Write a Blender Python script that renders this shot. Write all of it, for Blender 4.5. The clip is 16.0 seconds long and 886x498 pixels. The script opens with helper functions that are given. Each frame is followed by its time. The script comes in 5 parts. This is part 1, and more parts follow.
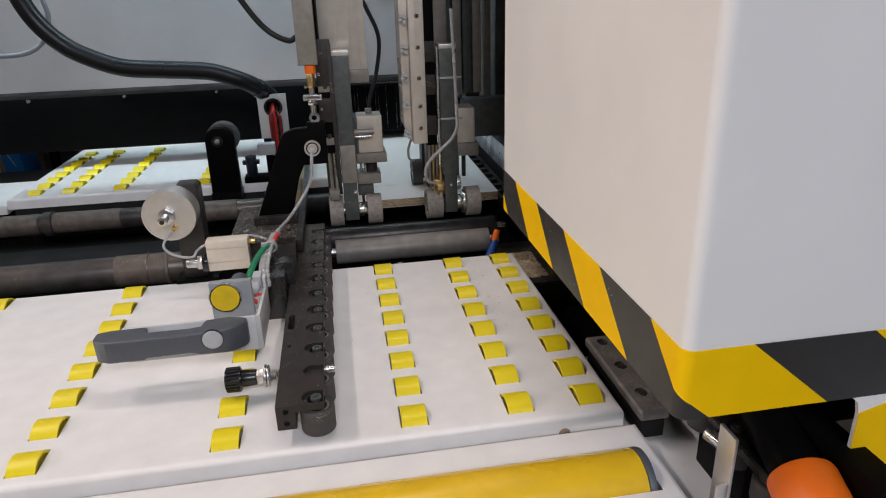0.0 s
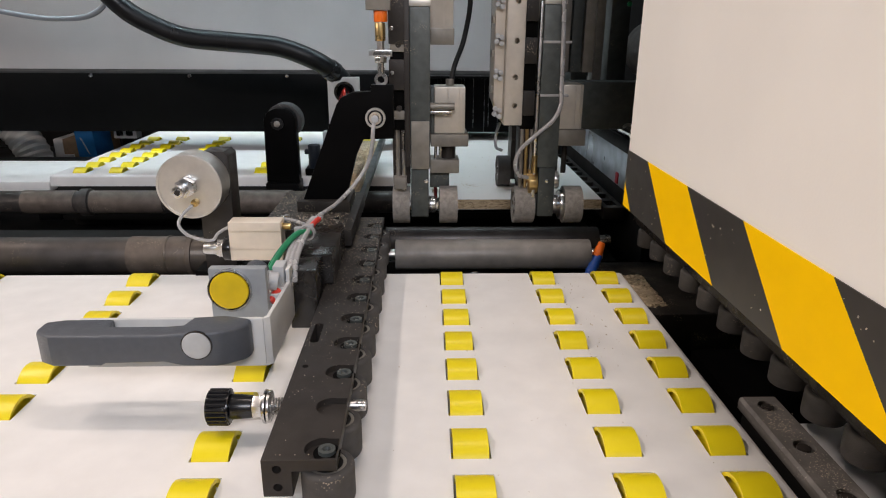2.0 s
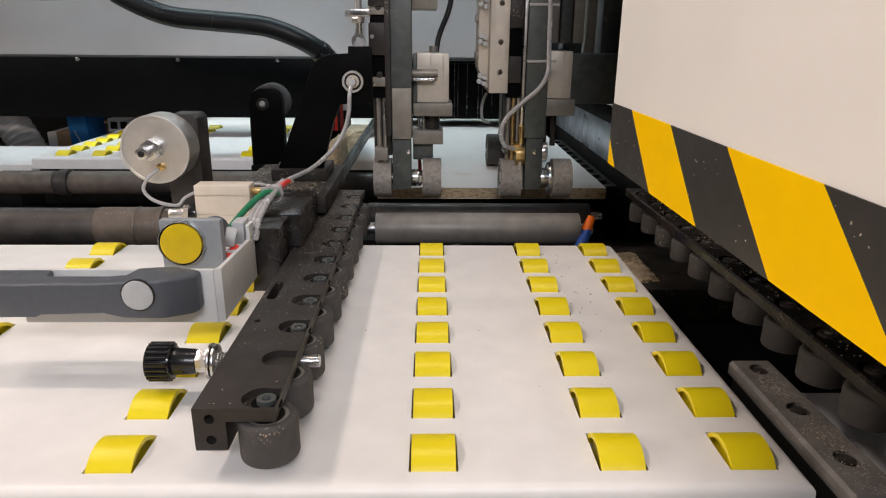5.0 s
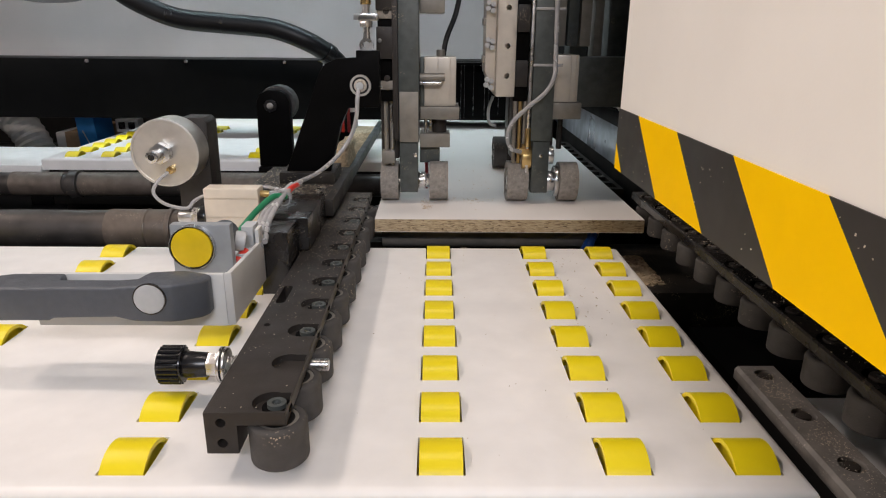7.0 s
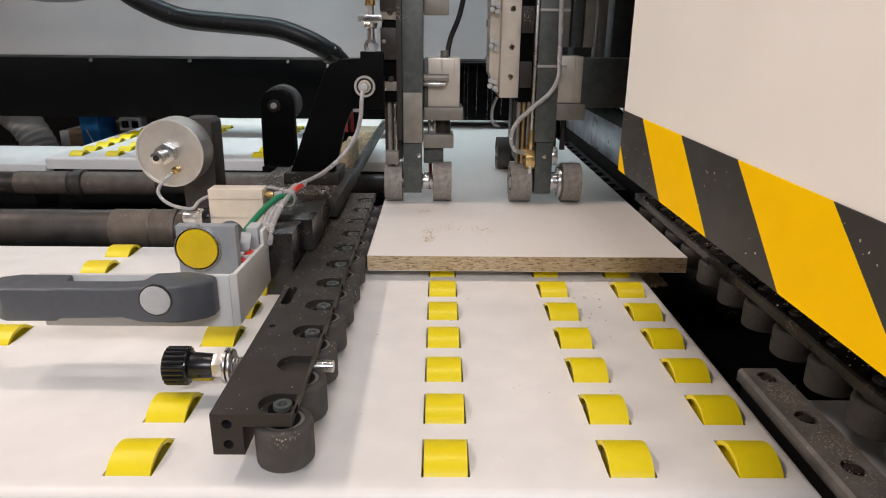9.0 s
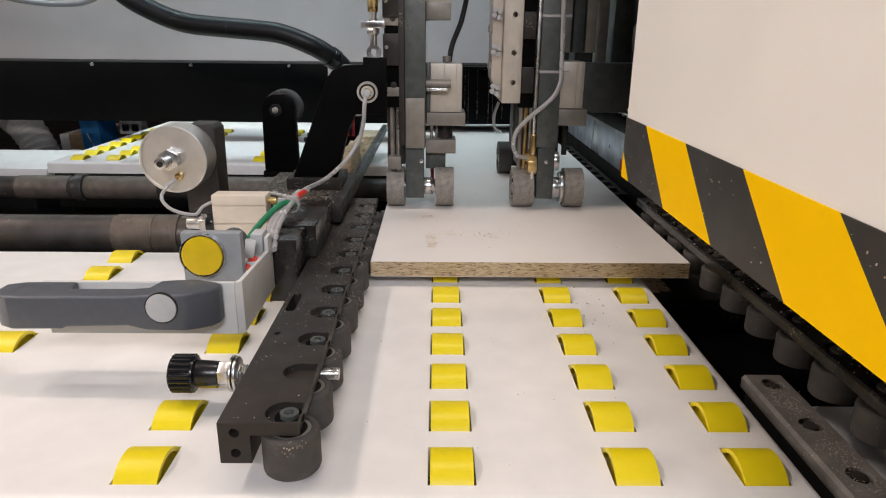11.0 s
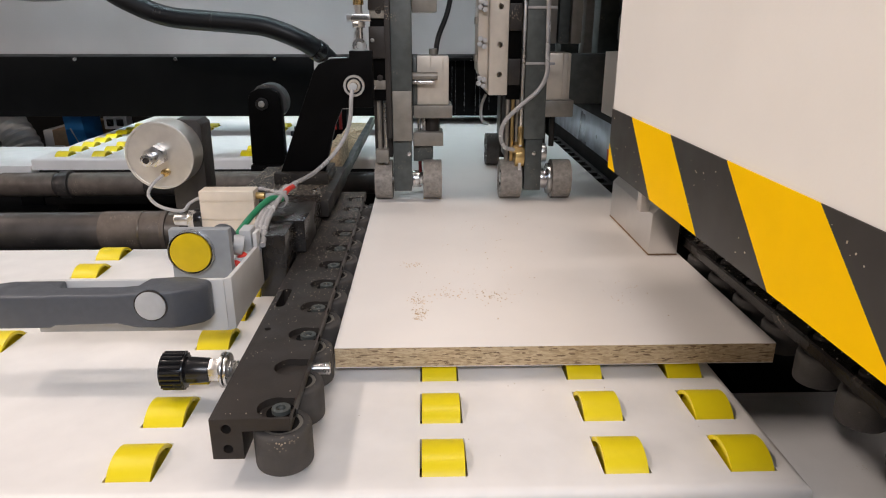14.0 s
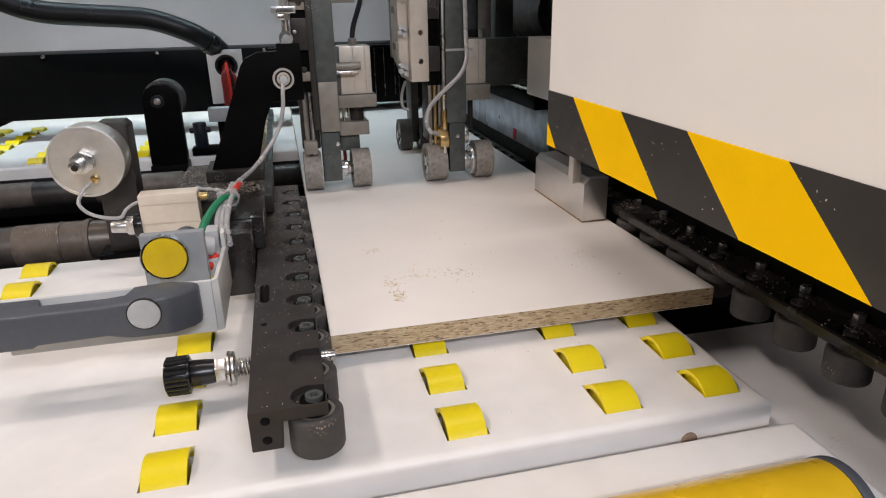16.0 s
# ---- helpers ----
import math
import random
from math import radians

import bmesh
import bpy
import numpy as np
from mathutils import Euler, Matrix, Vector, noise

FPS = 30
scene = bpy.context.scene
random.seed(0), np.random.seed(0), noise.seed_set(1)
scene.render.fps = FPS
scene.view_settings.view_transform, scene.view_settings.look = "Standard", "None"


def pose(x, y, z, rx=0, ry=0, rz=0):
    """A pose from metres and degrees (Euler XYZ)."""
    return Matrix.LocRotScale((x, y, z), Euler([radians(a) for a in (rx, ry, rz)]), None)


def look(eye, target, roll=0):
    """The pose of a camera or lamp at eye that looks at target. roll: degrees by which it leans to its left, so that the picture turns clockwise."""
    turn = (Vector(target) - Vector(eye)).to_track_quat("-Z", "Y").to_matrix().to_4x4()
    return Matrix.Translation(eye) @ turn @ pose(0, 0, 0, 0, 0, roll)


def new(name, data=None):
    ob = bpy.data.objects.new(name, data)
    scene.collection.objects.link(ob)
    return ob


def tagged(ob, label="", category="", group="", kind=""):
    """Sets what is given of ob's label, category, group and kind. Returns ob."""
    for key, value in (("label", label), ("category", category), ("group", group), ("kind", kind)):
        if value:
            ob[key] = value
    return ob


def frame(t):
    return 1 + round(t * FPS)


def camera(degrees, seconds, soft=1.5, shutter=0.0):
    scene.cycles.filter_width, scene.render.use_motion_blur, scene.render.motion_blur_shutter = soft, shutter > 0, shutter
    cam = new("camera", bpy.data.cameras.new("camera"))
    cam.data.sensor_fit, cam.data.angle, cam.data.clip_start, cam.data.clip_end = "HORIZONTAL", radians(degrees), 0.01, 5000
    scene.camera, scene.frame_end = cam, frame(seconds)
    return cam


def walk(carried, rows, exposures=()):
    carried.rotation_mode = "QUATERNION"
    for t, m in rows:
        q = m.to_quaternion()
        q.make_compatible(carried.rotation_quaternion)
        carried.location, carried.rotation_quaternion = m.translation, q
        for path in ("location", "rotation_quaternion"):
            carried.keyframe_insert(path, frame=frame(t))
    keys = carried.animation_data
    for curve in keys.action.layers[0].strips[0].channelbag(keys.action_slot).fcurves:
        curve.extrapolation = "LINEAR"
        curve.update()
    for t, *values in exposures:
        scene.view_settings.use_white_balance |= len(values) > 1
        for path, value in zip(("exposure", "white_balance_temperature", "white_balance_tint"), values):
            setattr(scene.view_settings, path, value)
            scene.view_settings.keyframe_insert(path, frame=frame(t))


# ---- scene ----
cam = camera(68.0, 16.0, soft=1.1)
PATH = [
    (0, (-0.04, -0.637, 1.335), (0.244, 1.198, 0.591), -1.8),
    (0.5, (-0.098, -0.611, 1.316), (0.171, 1.243, 0.616), -1.6),
    (1, (-0.084, -0.561, 1.299), (0.091, 1.303, 0.596), -1.9),
    (1.5, (-0.041, -0.464, 1.251), (0.072, 1.419, 0.586), -0.1),
    (2, (-0.022, -0.418, 1.212), (0.037, 1.472, 0.561), 0.4),
    (2.5, (-0.003, -0.4, 1.184), (0.033, 1.504, 0.574), 1.2),
    (3, (0.007, -0.399, 1.166), (0.031, 1.51, 0.571), 0.6),
    (3.5, (0.009, -0.396, 1.156), (0.047, 1.509, 0.547), 0.7),
    (4, (0.011, -0.394, 1.154), (0.054, 1.507, 0.537), 0.5),
    (6.5, (0.01, -0.399, 1.157), (0.046, 1.497, 0.522), 0.4),
    (7, (0.009, -0.399, 1.16), (0.035, 1.499, 0.531), 0.5),
    (7.5, (0.01, -0.401, 1.161), (0.039, 1.497, 0.53), 0.4),
    (8, (0.009, -0.401, 1.161), (0.042, 1.497, 0.529), 0.7),
    (8.5, (0.008, -0.399, 1.161), (0.03, 1.499, 0.53), 0.6),
    (9, (0.007, -0.4, 1.163), (0.027, 1.498, 0.53), 0.6),
    (11.5, (0.001, -0.4, 1.168), (0.027, 1.5, 0.546), 0.6),
    (12, (0.0, -0.401, 1.169), (0.038, 1.501, 0.551), 0.7),
    (12.5, (0.002, -0.402, 1.17), (0.046, 1.497, 0.541), 0.3),
    (13, (0.003, -0.402, 1.17), (0.054, 1.496, 0.541), 0.3),
    (13.5, (0.003, -0.402, 1.17), (0.053, 1.497, 0.544), 0.5),
    (14, (0.003, -0.402, 1.17), (0.058, 1.488, 0.518), 0.1),
    (14.5, (-0.004, -0.414, 1.179), (0.09, 1.459, 0.485), -0.3),
    (15, (-0.038, -0.419, 1.186), (0.102, 1.452, 0.494), -0.2),
    (15.5, (-0.057, -0.414, 1.18), (0.291, 1.428, 0.484), -1.2),
    (16, (-0.087, -0.421, 1.178), (0.342, 1.404, 0.48), -1.2),
]
walk(cam, [(t, look(eye, target, roll)) for t, eye, target, roll in PATH],
     exposures=((0.0, -0.28, 6150, 10), (0.6, -0.24, 6200, 10), (1.5, -0.08, 6350, 10), (3.0, 0.0, 6500, 10), (14.0, 0.0, 6450, 10), (15.5, -0.04, 6350, 10), (16.0, -0.04, 6350, 10)))

# ---- world and light ----
world = bpy.data.worlds.new("hall_world")
world.use_nodes = True
world.node_tree.nodes["Background"].inputs[0].default_value = (0.75, 0.85, 1.0, 1)
world.node_tree.nodes["Background"].inputs[1].default_value = 0.05
scene.world = world
scene.view_settings.exposure = 0.0


def area_lamp(name, eye, target, sx, sy, watts, colour):
    d = bpy.data.lights.new(name, "AREA")
    d.shape, d.size, d.size_y, d.energy, d.color = "RECTANGLE", sx, sy, watts, colour
    ob = new(name, d)
    ob.matrix_world = look(eye, target)
    return ob


WARM, COOL, BLUE_SKY = (1.0, 0.855, 0.765), (0.72, 0.91, 1.0), (0.50, 0.72, 1.0)
area_lamp("hall_lamp", (-1.9, 0.45, 3.5), (0.25, 0.05, 0.87), 1.6, 0.10, 40, WARM)
area_lamp("hall_lamp", (0.25, 0.35, 3.6), (0.25, 0.35, 0), 1.6, 0.06, 19, WARM)
area_lamp("hall_lamp", (0.1, -2.9, 3.0), (0.0, -0.3, 0.8), 1.6, 0.06, 51, WARM)
area_lamp("hall_lamp", (-3.2, -0.2, 2.1), (0.2, 0.0, 1.1), 3.0, 0.5, 50, WARM)
# Two unseen cool fills, added to brighten the rear table and rear guard.
area_lamp("rear_fill_lamp", (-0.4, 1.08, 1.585), (-0.4, 1.45, 0.9), 1.6, 0.06, 8.0, COOL)
area_lamp("rear_fill_lamp", (-0.4, 1.49, 1.045), (-0.4, 1.47, 0.9), 1.6, 0.05, 1.3, COOL)
area_lamp("door_daylight", (0.45, -3.6, 3.6), (0.2, -0.2, 0.9), 2.4, 1.2, 62, BLUE_SKY)


# ---- materials ----
def material(name, colour, rough=0.5, metal=0.0, grain=0.08, scale=60.0, bump=0.0, bump_scale=400.0,
             dust=0.0, dust_colour=(0.55, 0.45, 0.33), stain=None, coat=0.0, spec=0.5, vary=0.09):
    m = bpy.data.materials.new(name)
    m.use_nodes = True
    nt = m.node_tree
    n, link = nt.nodes, nt.links.new
    b = n["Principled BSDF"]
    b.inputs["Metallic"].default_value = metal
    b.inputs["Coat Weight"].default_value = coat
    b.inputs["Specular IOR Level"].default_value = spec
    co = n.new("ShaderNodeTexCoord").outputs["Object"]

    def tex(s, detail=4.0):
        t = n.new("ShaderNodeTexNoise")
        t.inputs["Scale"].default_value, t.inputs["Detail"].default_value = s, detail
        link(co, t.inputs["Vector"])
        return t.outputs["Fac"]

    def ramp(fac, lo, hi, a, c):
        r = n.new("ShaderNodeMapRange")
        for i, v in zip(("From Min", "From Max", "To Min", "To Max"), (lo, hi, a, c)):
            r.inputs[i].default_value = v
        link(fac, r.inputs["Value"])
        return r.outputs["Result"]

    def mix(fac, a, c):
        x = n.new("ShaderNodeMix")
        x.data_type = "RGBA"
        link(fac, x.inputs["Factor"])
        for sock, v in ((x.inputs["A"], a), (x.inputs["B"], c)):
            if isinstance(v, tuple):
                sock.default_value = (*v, 1)
            else:
                link(v, sock)
        return x.outputs["Result"]

    fine, broad = tex(scale), tex(scale / 9.0, 3.0)
    lo = tuple(c * (1 - grain * 1.6) for c in colour)
    hi = tuple(min(1.0, c * (1 + grain * 1.2)) for c in colour)
    col = mix(ramp(fine, 0.3, 0.7, 0, 1), lo, hi)
    if stain:
        col = mix(ramp(broad, 0.56, 0.72, 0, 0.7), col, stain)
    else:
        col = mix(ramp(broad, 0.35, 0.75, 0, grain * 2.5), col, lo)
    rough_out = ramp(tex(scale / 3.0), 0.3, 0.7, max(0.02, rough - vary), min(1, rough + vary))
    if dust:
        v = n.new("ShaderNodeTexVoronoi")
        v.inputs["Scale"].default_value = 420.0
        link(co, v.inputs["Vector"])
        speck = ramp(v.outputs["Distance"], 0.22, 0.30, 1, 0)
        where = ramp(tex(38.0), 0.62 - 0.22 * dust, 0.80 - 0.16 * dust, 0, 1)
        k = n.new("ShaderNodeMath")
        k.operation = "MULTIPLY"
        link(speck, k.inputs[0]), link(where, k.inputs[1])
        col = mix(k.outputs[0], col, dust_colour)
        film = ramp(tex(14.0), 0.35, 0.75, 0.0, 0.10 * dust)
        col = mix(film, col, dust_colour)
    link(col, b.inputs["Base Color"])
    link(rough_out, b.inputs["Roughness"])
    if bump:
        bn = n.new("ShaderNodeBump")
        bn.inputs["Strength"].default_value, bn.inputs["Distance"].default_value = bump, 0.001
        link(tex(bump_scale, 2.0), bn.inputs["Height"])
        link(bn.outputs["Normal"], b.inputs["Normal"])
    return m


WHITE_PLASTIC = material("white_table_laminate", (0.80, 0.78, 0.76), 0.42, 0, 0.03, 30, 0.05, 700, stain=(0.765, 0.74, 0.715), vary=0.04)
WHITE_PAINT = material("white_cover_paint", (0.86, 0.84, 0.81), 0.45, 0, 0.02, 8, 0.06, 500)
YELLOW_ROLLER = material("yellow_polyurethane", (0.78, 0.63, 0.008), 0.38, 0, 0.015, 80, 0.03, 500, spec=0.4)
YELLOW_TUBE = material("yellow_roller_sleeve", (0.80, 0.50, 0.015), 0.33, 0, 0.05, 40, coat=0.2)
ROLLER_CORE = material("yellow_roller_core", (0.45, 0.38, 0.03), 0.6, 0, 0.1, 80)
BLACK_ANOD = material("black_anodised_aluminium", (0.027, 0.023, 0.021), 0.44, 0.0, 0.14, 90, 0.1, 900, dust=0.14, spec=0.35)
BLACK_DUSTY = material("black_metal_with_sawdust", (0.018, 0.016, 0.015), 0.5, 0.1, 0.15, 90, 0.15, 600, dust=0.55, spec=0.3)
BLACK_PAINT = material("black_painted_steel", (0.0032, 0.0031, 0.0032), 0.42, 0, 0.12, 40, 0.08, 500, spec=0.05)
BLACK_PLASTIC = material("black_plastic", (0.012, 0.012, 0.013), 0.25, 0, 0.1, 60)
# Near-black for dark steel; also paints in the shade of gaps and recesses.
VOID = material("dark_steel_and_shade", (0.010, 0.0095, 0.0095), 0.55, 0, 0.2, 20, spec=0.25)
RUBBER = material("dark_grey_rubber", (0.058, 0.054, 0.052), 0.72, 0, 0.12, 120, 0.25, 900, dust=0.18)
RUBBER_GREY = material("dusty_grey_rubber_tread", (0.30, 0.275, 0.25), 0.85, 0, 0.22, 160, 0.9, 520, dust=0.6, dust_colour=(0.42, 0.37, 0.31))
STEEL = material("zinc_plated_steel", (0.62, 0.61, 0.60), 0.28, 1.0, 0.08, 120, 0.05, 900)
ALU = material("satin_aluminium", (0.66, 0.63, 0.59), 0.40, 0.85, 0.05, 70, 0.06, 900)
ALU_WARM = material("warm_anodised_aluminium", (0.60, 0.55, 0.48), 0.42, 0.4, 0.05, 60, 0.05, 900)
CREAM = material("cream_anodised_aluminium", (0.74, 0.65, 0.54), 0.45, 0.15, 0.04, 60, 0.05, 900)
ALU_BLOCK = material("milled_aluminium", (0.76, 0.745, 0.73), 0.36, 1.0, 0.02, 50, 0.03, 900, vary=0.03)
ALU_DULL = material("dull_grey_aluminium", (0.27, 0.25, 0.22), 0.5, 0.5, 0.10, 70, 0.1, 700, dust=0.2)
GREY_BAR = material("dark_grey_steel_bar", (0.078, 0.088, 0.086), 0.42, 0.3, 0.14, 90, 0.12, 700, dust=0.15)
GREY_PLASTIC = material("dark_grey_handle_plastic", (0.078, 0.086, 0.101), 0.42, 0, 0.05, 200, 0.25, 1400)
LIGHT_GREY = material("light_grey_plastic", (0.46, 0.47, 0.48), 0.45, 0, 0.04, 120)
PALE_GREY = material("pale_grey_painted_sheet", (0.62, 0.62, 0.61), 0.45, 0, 0.04, 40)
MID_GREY = material("grey_switch_housing", (0.33, 0.35, 0.37), 0.4, 0.2, 0.05, 80)
BUTTON = material("yellow_push_button", (0.74, 0.52, 0.01), 0.35, 0, 0.04, 90, coat=0.2)
SHAFT = material("dark_oiled_shaft", (0.058, 0.051, 0.048), 0.42, 0.4, 0.25, 30, 0.05, 300, stain=(0.15, 0.12, 0.095), dust=0.2)
SHAFT_WORN = material("worn_brown_shaft_sleeve", (0.135, 0.108, 0.090), 0.55, 0.3, 0.2, 60, 0.1, 400, dust=0.3)
ROLLER_GREY = material("grey_coated_roller", (0.22, 0.205, 0.19), 0.5, 0.15, 0.14, 40, 0.1, 500, stain=(0.25, 0.22, 0.19), dust=0.2)
HOSE_CLEAR = material("clear_air_hose", (0.62, 0.61, 0.61), 0.22, 0, 0.05, 100)
HOSE_CLEAR.node_tree.nodes["Principled BSDF"].inputs["Transmission Weight"].default_value = 0.45
HOSE_GREEN = material("green_air_hose", (0.02, 0.20, 0.09), 0.35, 0, 0.05, 100)
HOSE_RED = material("red_air_hose", (0.60, 0.035, 0.02), 0.35, 0, 0.05, 100)
WIRE_RED = material("dark_red_wire", (0.22, 0.015, 0.015), 0.4, 0, 0.05, 100)
HOSE_BLACK = material("black_corrugated_hose", (0.008, 0.008, 0.009), 0.42, 0, 0.1, 60, spec=0.3)
CABLE_GREY = material("grey_cable", (0.22, 0.23, 0.25), 0.4, 0, 0.05, 60)
BRASS = material("brass_fitting", (0.62, 0.45, 0.20), 0.32, 1.0, 0.08, 80)
ORANGE = material("orange_plastic", (0.85, 0.16, 0.008), 0.35, 0, 0.04, 60)
BLUE = material("blue_plastic", (0.015, 0.07, 0.32), 0.35, 0, 0.06, 60)
BLUE_STEEL = material("blue_painted_steel", (0.02, 0.17, 0.45), 0.4, 0, 0.06, 30)
TAPE_YELLOW = material("yellow_hazard_tape", (0.96, 0.58, 0.0), 0.55, 0, 0.02, 30, spec=0.04)
TAPE_BLACK = material("black_hazard_tape", (0.036, 0.033, 0.031), 0.40, 0, 0.06, 60, spec=0.35)
CARTON = material("brown_cardboard", (0.33, 0.22, 0.13), 0.8, 0, 0.08, 60)
SAWDUST = material("pale_sawdust", (0.62, 0.54, 0.43), 0.9, 0, 0.25, 300, 0.6, 600)
PALE_DUST = material("fresh_wood_dust", (0.70, 0.53, 0.34), 0.9, 0, 0.25, 300)
CHAIN = material("dark_steel_chain", (0.10, 0.10, 0.105), 0.25, 0.9, 0.3, 200)
RAIL_BLACK = material("glossy_black_rail", (0.012, 0.0105, 0.010), 0.26, 0.0, 0.2, 60, 0.25, 220, dust=0.16, stain=(0.03, 0.022, 0.018), spec=0.55, vary=0.12)
DARK_VALVE = material("dark_navy_valve", (0.008, 0.012, 0.02), 0.4, 0, 0.1, 60)
KNOT = material("brown_screw_plug", (0.30, 0.21, 0.15), 0.8, 0, 0.2, 200)
SAWDUST_PILE = material("sawdust_on_ledge", (0.58, 0.46, 0.31), 0.9, 0, 0.3, 200, 0.8, 500)
JAW_GREY = material("dusty_dark_grey_jaw", (0.17, 0.158, 0.148), 0.42, 0.1, 0.18, 60, 0.15, 500, dust=0.5, stain=(0.10, 0.092, 0.086), dust_colour=(0.5, 0.45, 0.4))
BED_GREY = material("pale_grey_bed_paint", (0.80, 0.80, 0.81), 0.5, 0, 0.04, 20, stain=(0.68, 0.68, 0.69), dust=0.05)
# Worn steel; the bluish cast is reflected cool light put into the colour.
SIDE_SHEEN = material("worn_steel_blue_sheen", (0.36, 0.40, 0.45), 0.32, 0.55, 0.22, 30, 0.1, 300, stain=(0.07, 0.07, 0.078))
CURTAIN = material("pale_grey_rear_guard", (0.57, 0.535, 0.535), 0.6, 0, 0.04, 5)
CONCRETE = material("grey_concrete_floor", (0.16, 0.16, 0.155), 0.7, 0, 0.12, 8, 0.2, 60)
# Unseen walls and ceiling, coloured dark to hold down the bounced fill.
WALL = material("dimmed_hall_wall", (0.22, 0.215, 0.21), 0.8, 0, 0.05, 4)
MELAMINE = material("white_melamine_board", (0.84, 0.80, 0.76), 0.32, 0, 0.012, 20, 0.03, 900, vary=0.02)
DARK_RED = material("red_label", (0.30, 0.012, 0.02), 0.5, 0, 0.05, 80)


def chipboard():
    m = material("chipboard_core", (0.40, 0.29, 0.17), 0.85, 0, 0.3, 500, 1.0, 700)
    nt = m.node_tree
    n, link = nt.nodes, nt.links.new
    b = n["Principled BSDF"]
    mp = n.new("ShaderNodeMapping")
    mp.inputs["Scale"].default_value = (230, 230, 1050)
    link(n.new("ShaderNodeTexCoord").outputs["Object"], mp.inputs["Vector"])
    v = n.new("ShaderNodeTexVoronoi")
    v.inputs["Scale"].default_value = 1.0
    link(mp.outputs["Vector"], v.inputs["Vector"])
    r = n.new("ShaderNodeValToRGB")
    el = r.color_ramp.elements
    el[0].position, el[0].color = 0.05, (0.20, 0.135, 0.08, 1)
    el[1].position, el[1].color = 0.95, (0.60, 0.48, 0.31, 1)
    e = el.new(0.16)
    e.color = (0.42, 0.31, 0.19, 1)
    sep = n.new("ShaderNodeSeparateColor")
    link(v.outputs["Color"], sep.inputs[0])
    link(sep.outputs[0], r.inputs["Fac"])
    link(r.outputs["Color"], b.inputs["Base Color"])
    return m


CHIP = chipboard()


# ---- mesh helpers ----
ORIGIN = {}


def thing(name, base, label, category, group="", kind=""):
    ob = new(name)
    ob.empty_display_size = 0.02
    ob.location = base
    ORIGIN[ob] = Vector(base)
    return tagged(ob, label, category, group, kind)


def finish(bm, smooth=35):
    bmesh.ops.recalc_face_normals(bm, faces=bm.faces)
    for f in bm.faces:
        f.smooth = True
    for e in bm.edges:
        if len(e.link_faces) == 2 and e.calc_face_angle(0) > radians(smooth):
            e.smooth = False


def part(name, bm, mat, parent, label="", at=None):
    """Link bm, in world metres, as one mesh under parent; at: its own pivot in world metres."""
    finish(bm)
    base = ORIGIN[parent]
    pivot = Vector(at) if at is not None else base
    bmesh.ops.translate(bm, verts=bm.verts, vec=-pivot)
    me = bpy.data.meshes.new(name)
    bm.to_mesh(me)
    bm.free()
    me.materials.append(mat)
    ob = new(name, me)
    ob.parent = parent
    ob.location = pivot - base
    ORIGIN[ob] = pivot
    if label:
        tagged(ob, label)
    return ob


def solo(name, bm, mat, base, label, category, group="", kind=""):
    finish(bm)
    bmesh.ops.translate(bm, verts=bm.verts, vec=-Vector(base))
    me = bpy.data.meshes.new(name)
    bm.to_mesh(me)
    bm.free()
    me.materials.append(mat)
    ob = new(name, me)
    ob.location = base
    ORIGIN[ob] = Vector(base)
    return tagged(ob, label, category, group, kind)


def bevel_new(bm, before, width, seg=2):
    es = [e for e in bm.edges if e not in before and len(e.link_faces) == 2 and e.calc_face_angle(0) > 0.6]
    bmesh.ops.bevel(bm, geom=es, offset=width, segments=seg, profile=0.6, affect="EDGES")


def bx(bm, x0, x1, y0, y1, z0, z1, bev=0.001, seg=2):
    before = set(bm.edges)
    m = Matrix.Translation(((x0 + x1) / 2, (y0 + y1) / 2, (z0 + z1) / 2)) @ Matrix.Diagonal((x1 - x0, y1 - y0, z1 - z0, 1))
    bmesh.ops.create_cube(bm, size=1, matrix=m)
    if bev:
        bevel_new(bm, before, bev, seg)
    return bm


def cy(bm, p0, p1, r, seg=32, bev=0.0, r2=None):
    before = set(bm.edges)
    p0, p1 = Vector(p0), Vector(p1)
    d = p1 - p0
    m = Matrix.Translation((p0 + p1) / 2) @ d.to_track_quat("Z", "Y").to_matrix().to_4x4()
    bmesh.ops.create_cone(bm, cap_ends=True, segments=seg, radius1=r, radius2=r if r2 is None else r2, depth=d.length, matrix=m)
    if bev:
        bevel_new(bm, before, bev)
    return bm


def ring(bm, p0, p1, r_out, r_in, seg=32):
    """A hollow round sleeve."""
    p0, p1 = Vector(p0), Vector(p1)
    q = (p1 - p0).to_track_quat("Z", "Y")
    loops = []
    for p, r in ((p0, r_in), (p0, r_out), (p1, r_out), (p1, r_in)):
        loops.append([bm.verts.new(p + q @ Vector((r * math.cos(a), r * math.sin(a), 0))) for a in (2 * math.pi * i / seg for i in range(seg))])
    for k in range(4):
        a, b = loops[k], loops[(k + 1) % 4]
        for i in range(seg):
            j = (i + 1) % seg
            bm.faces.new((a[i], a[j], b[j], b[i]))
    return bm


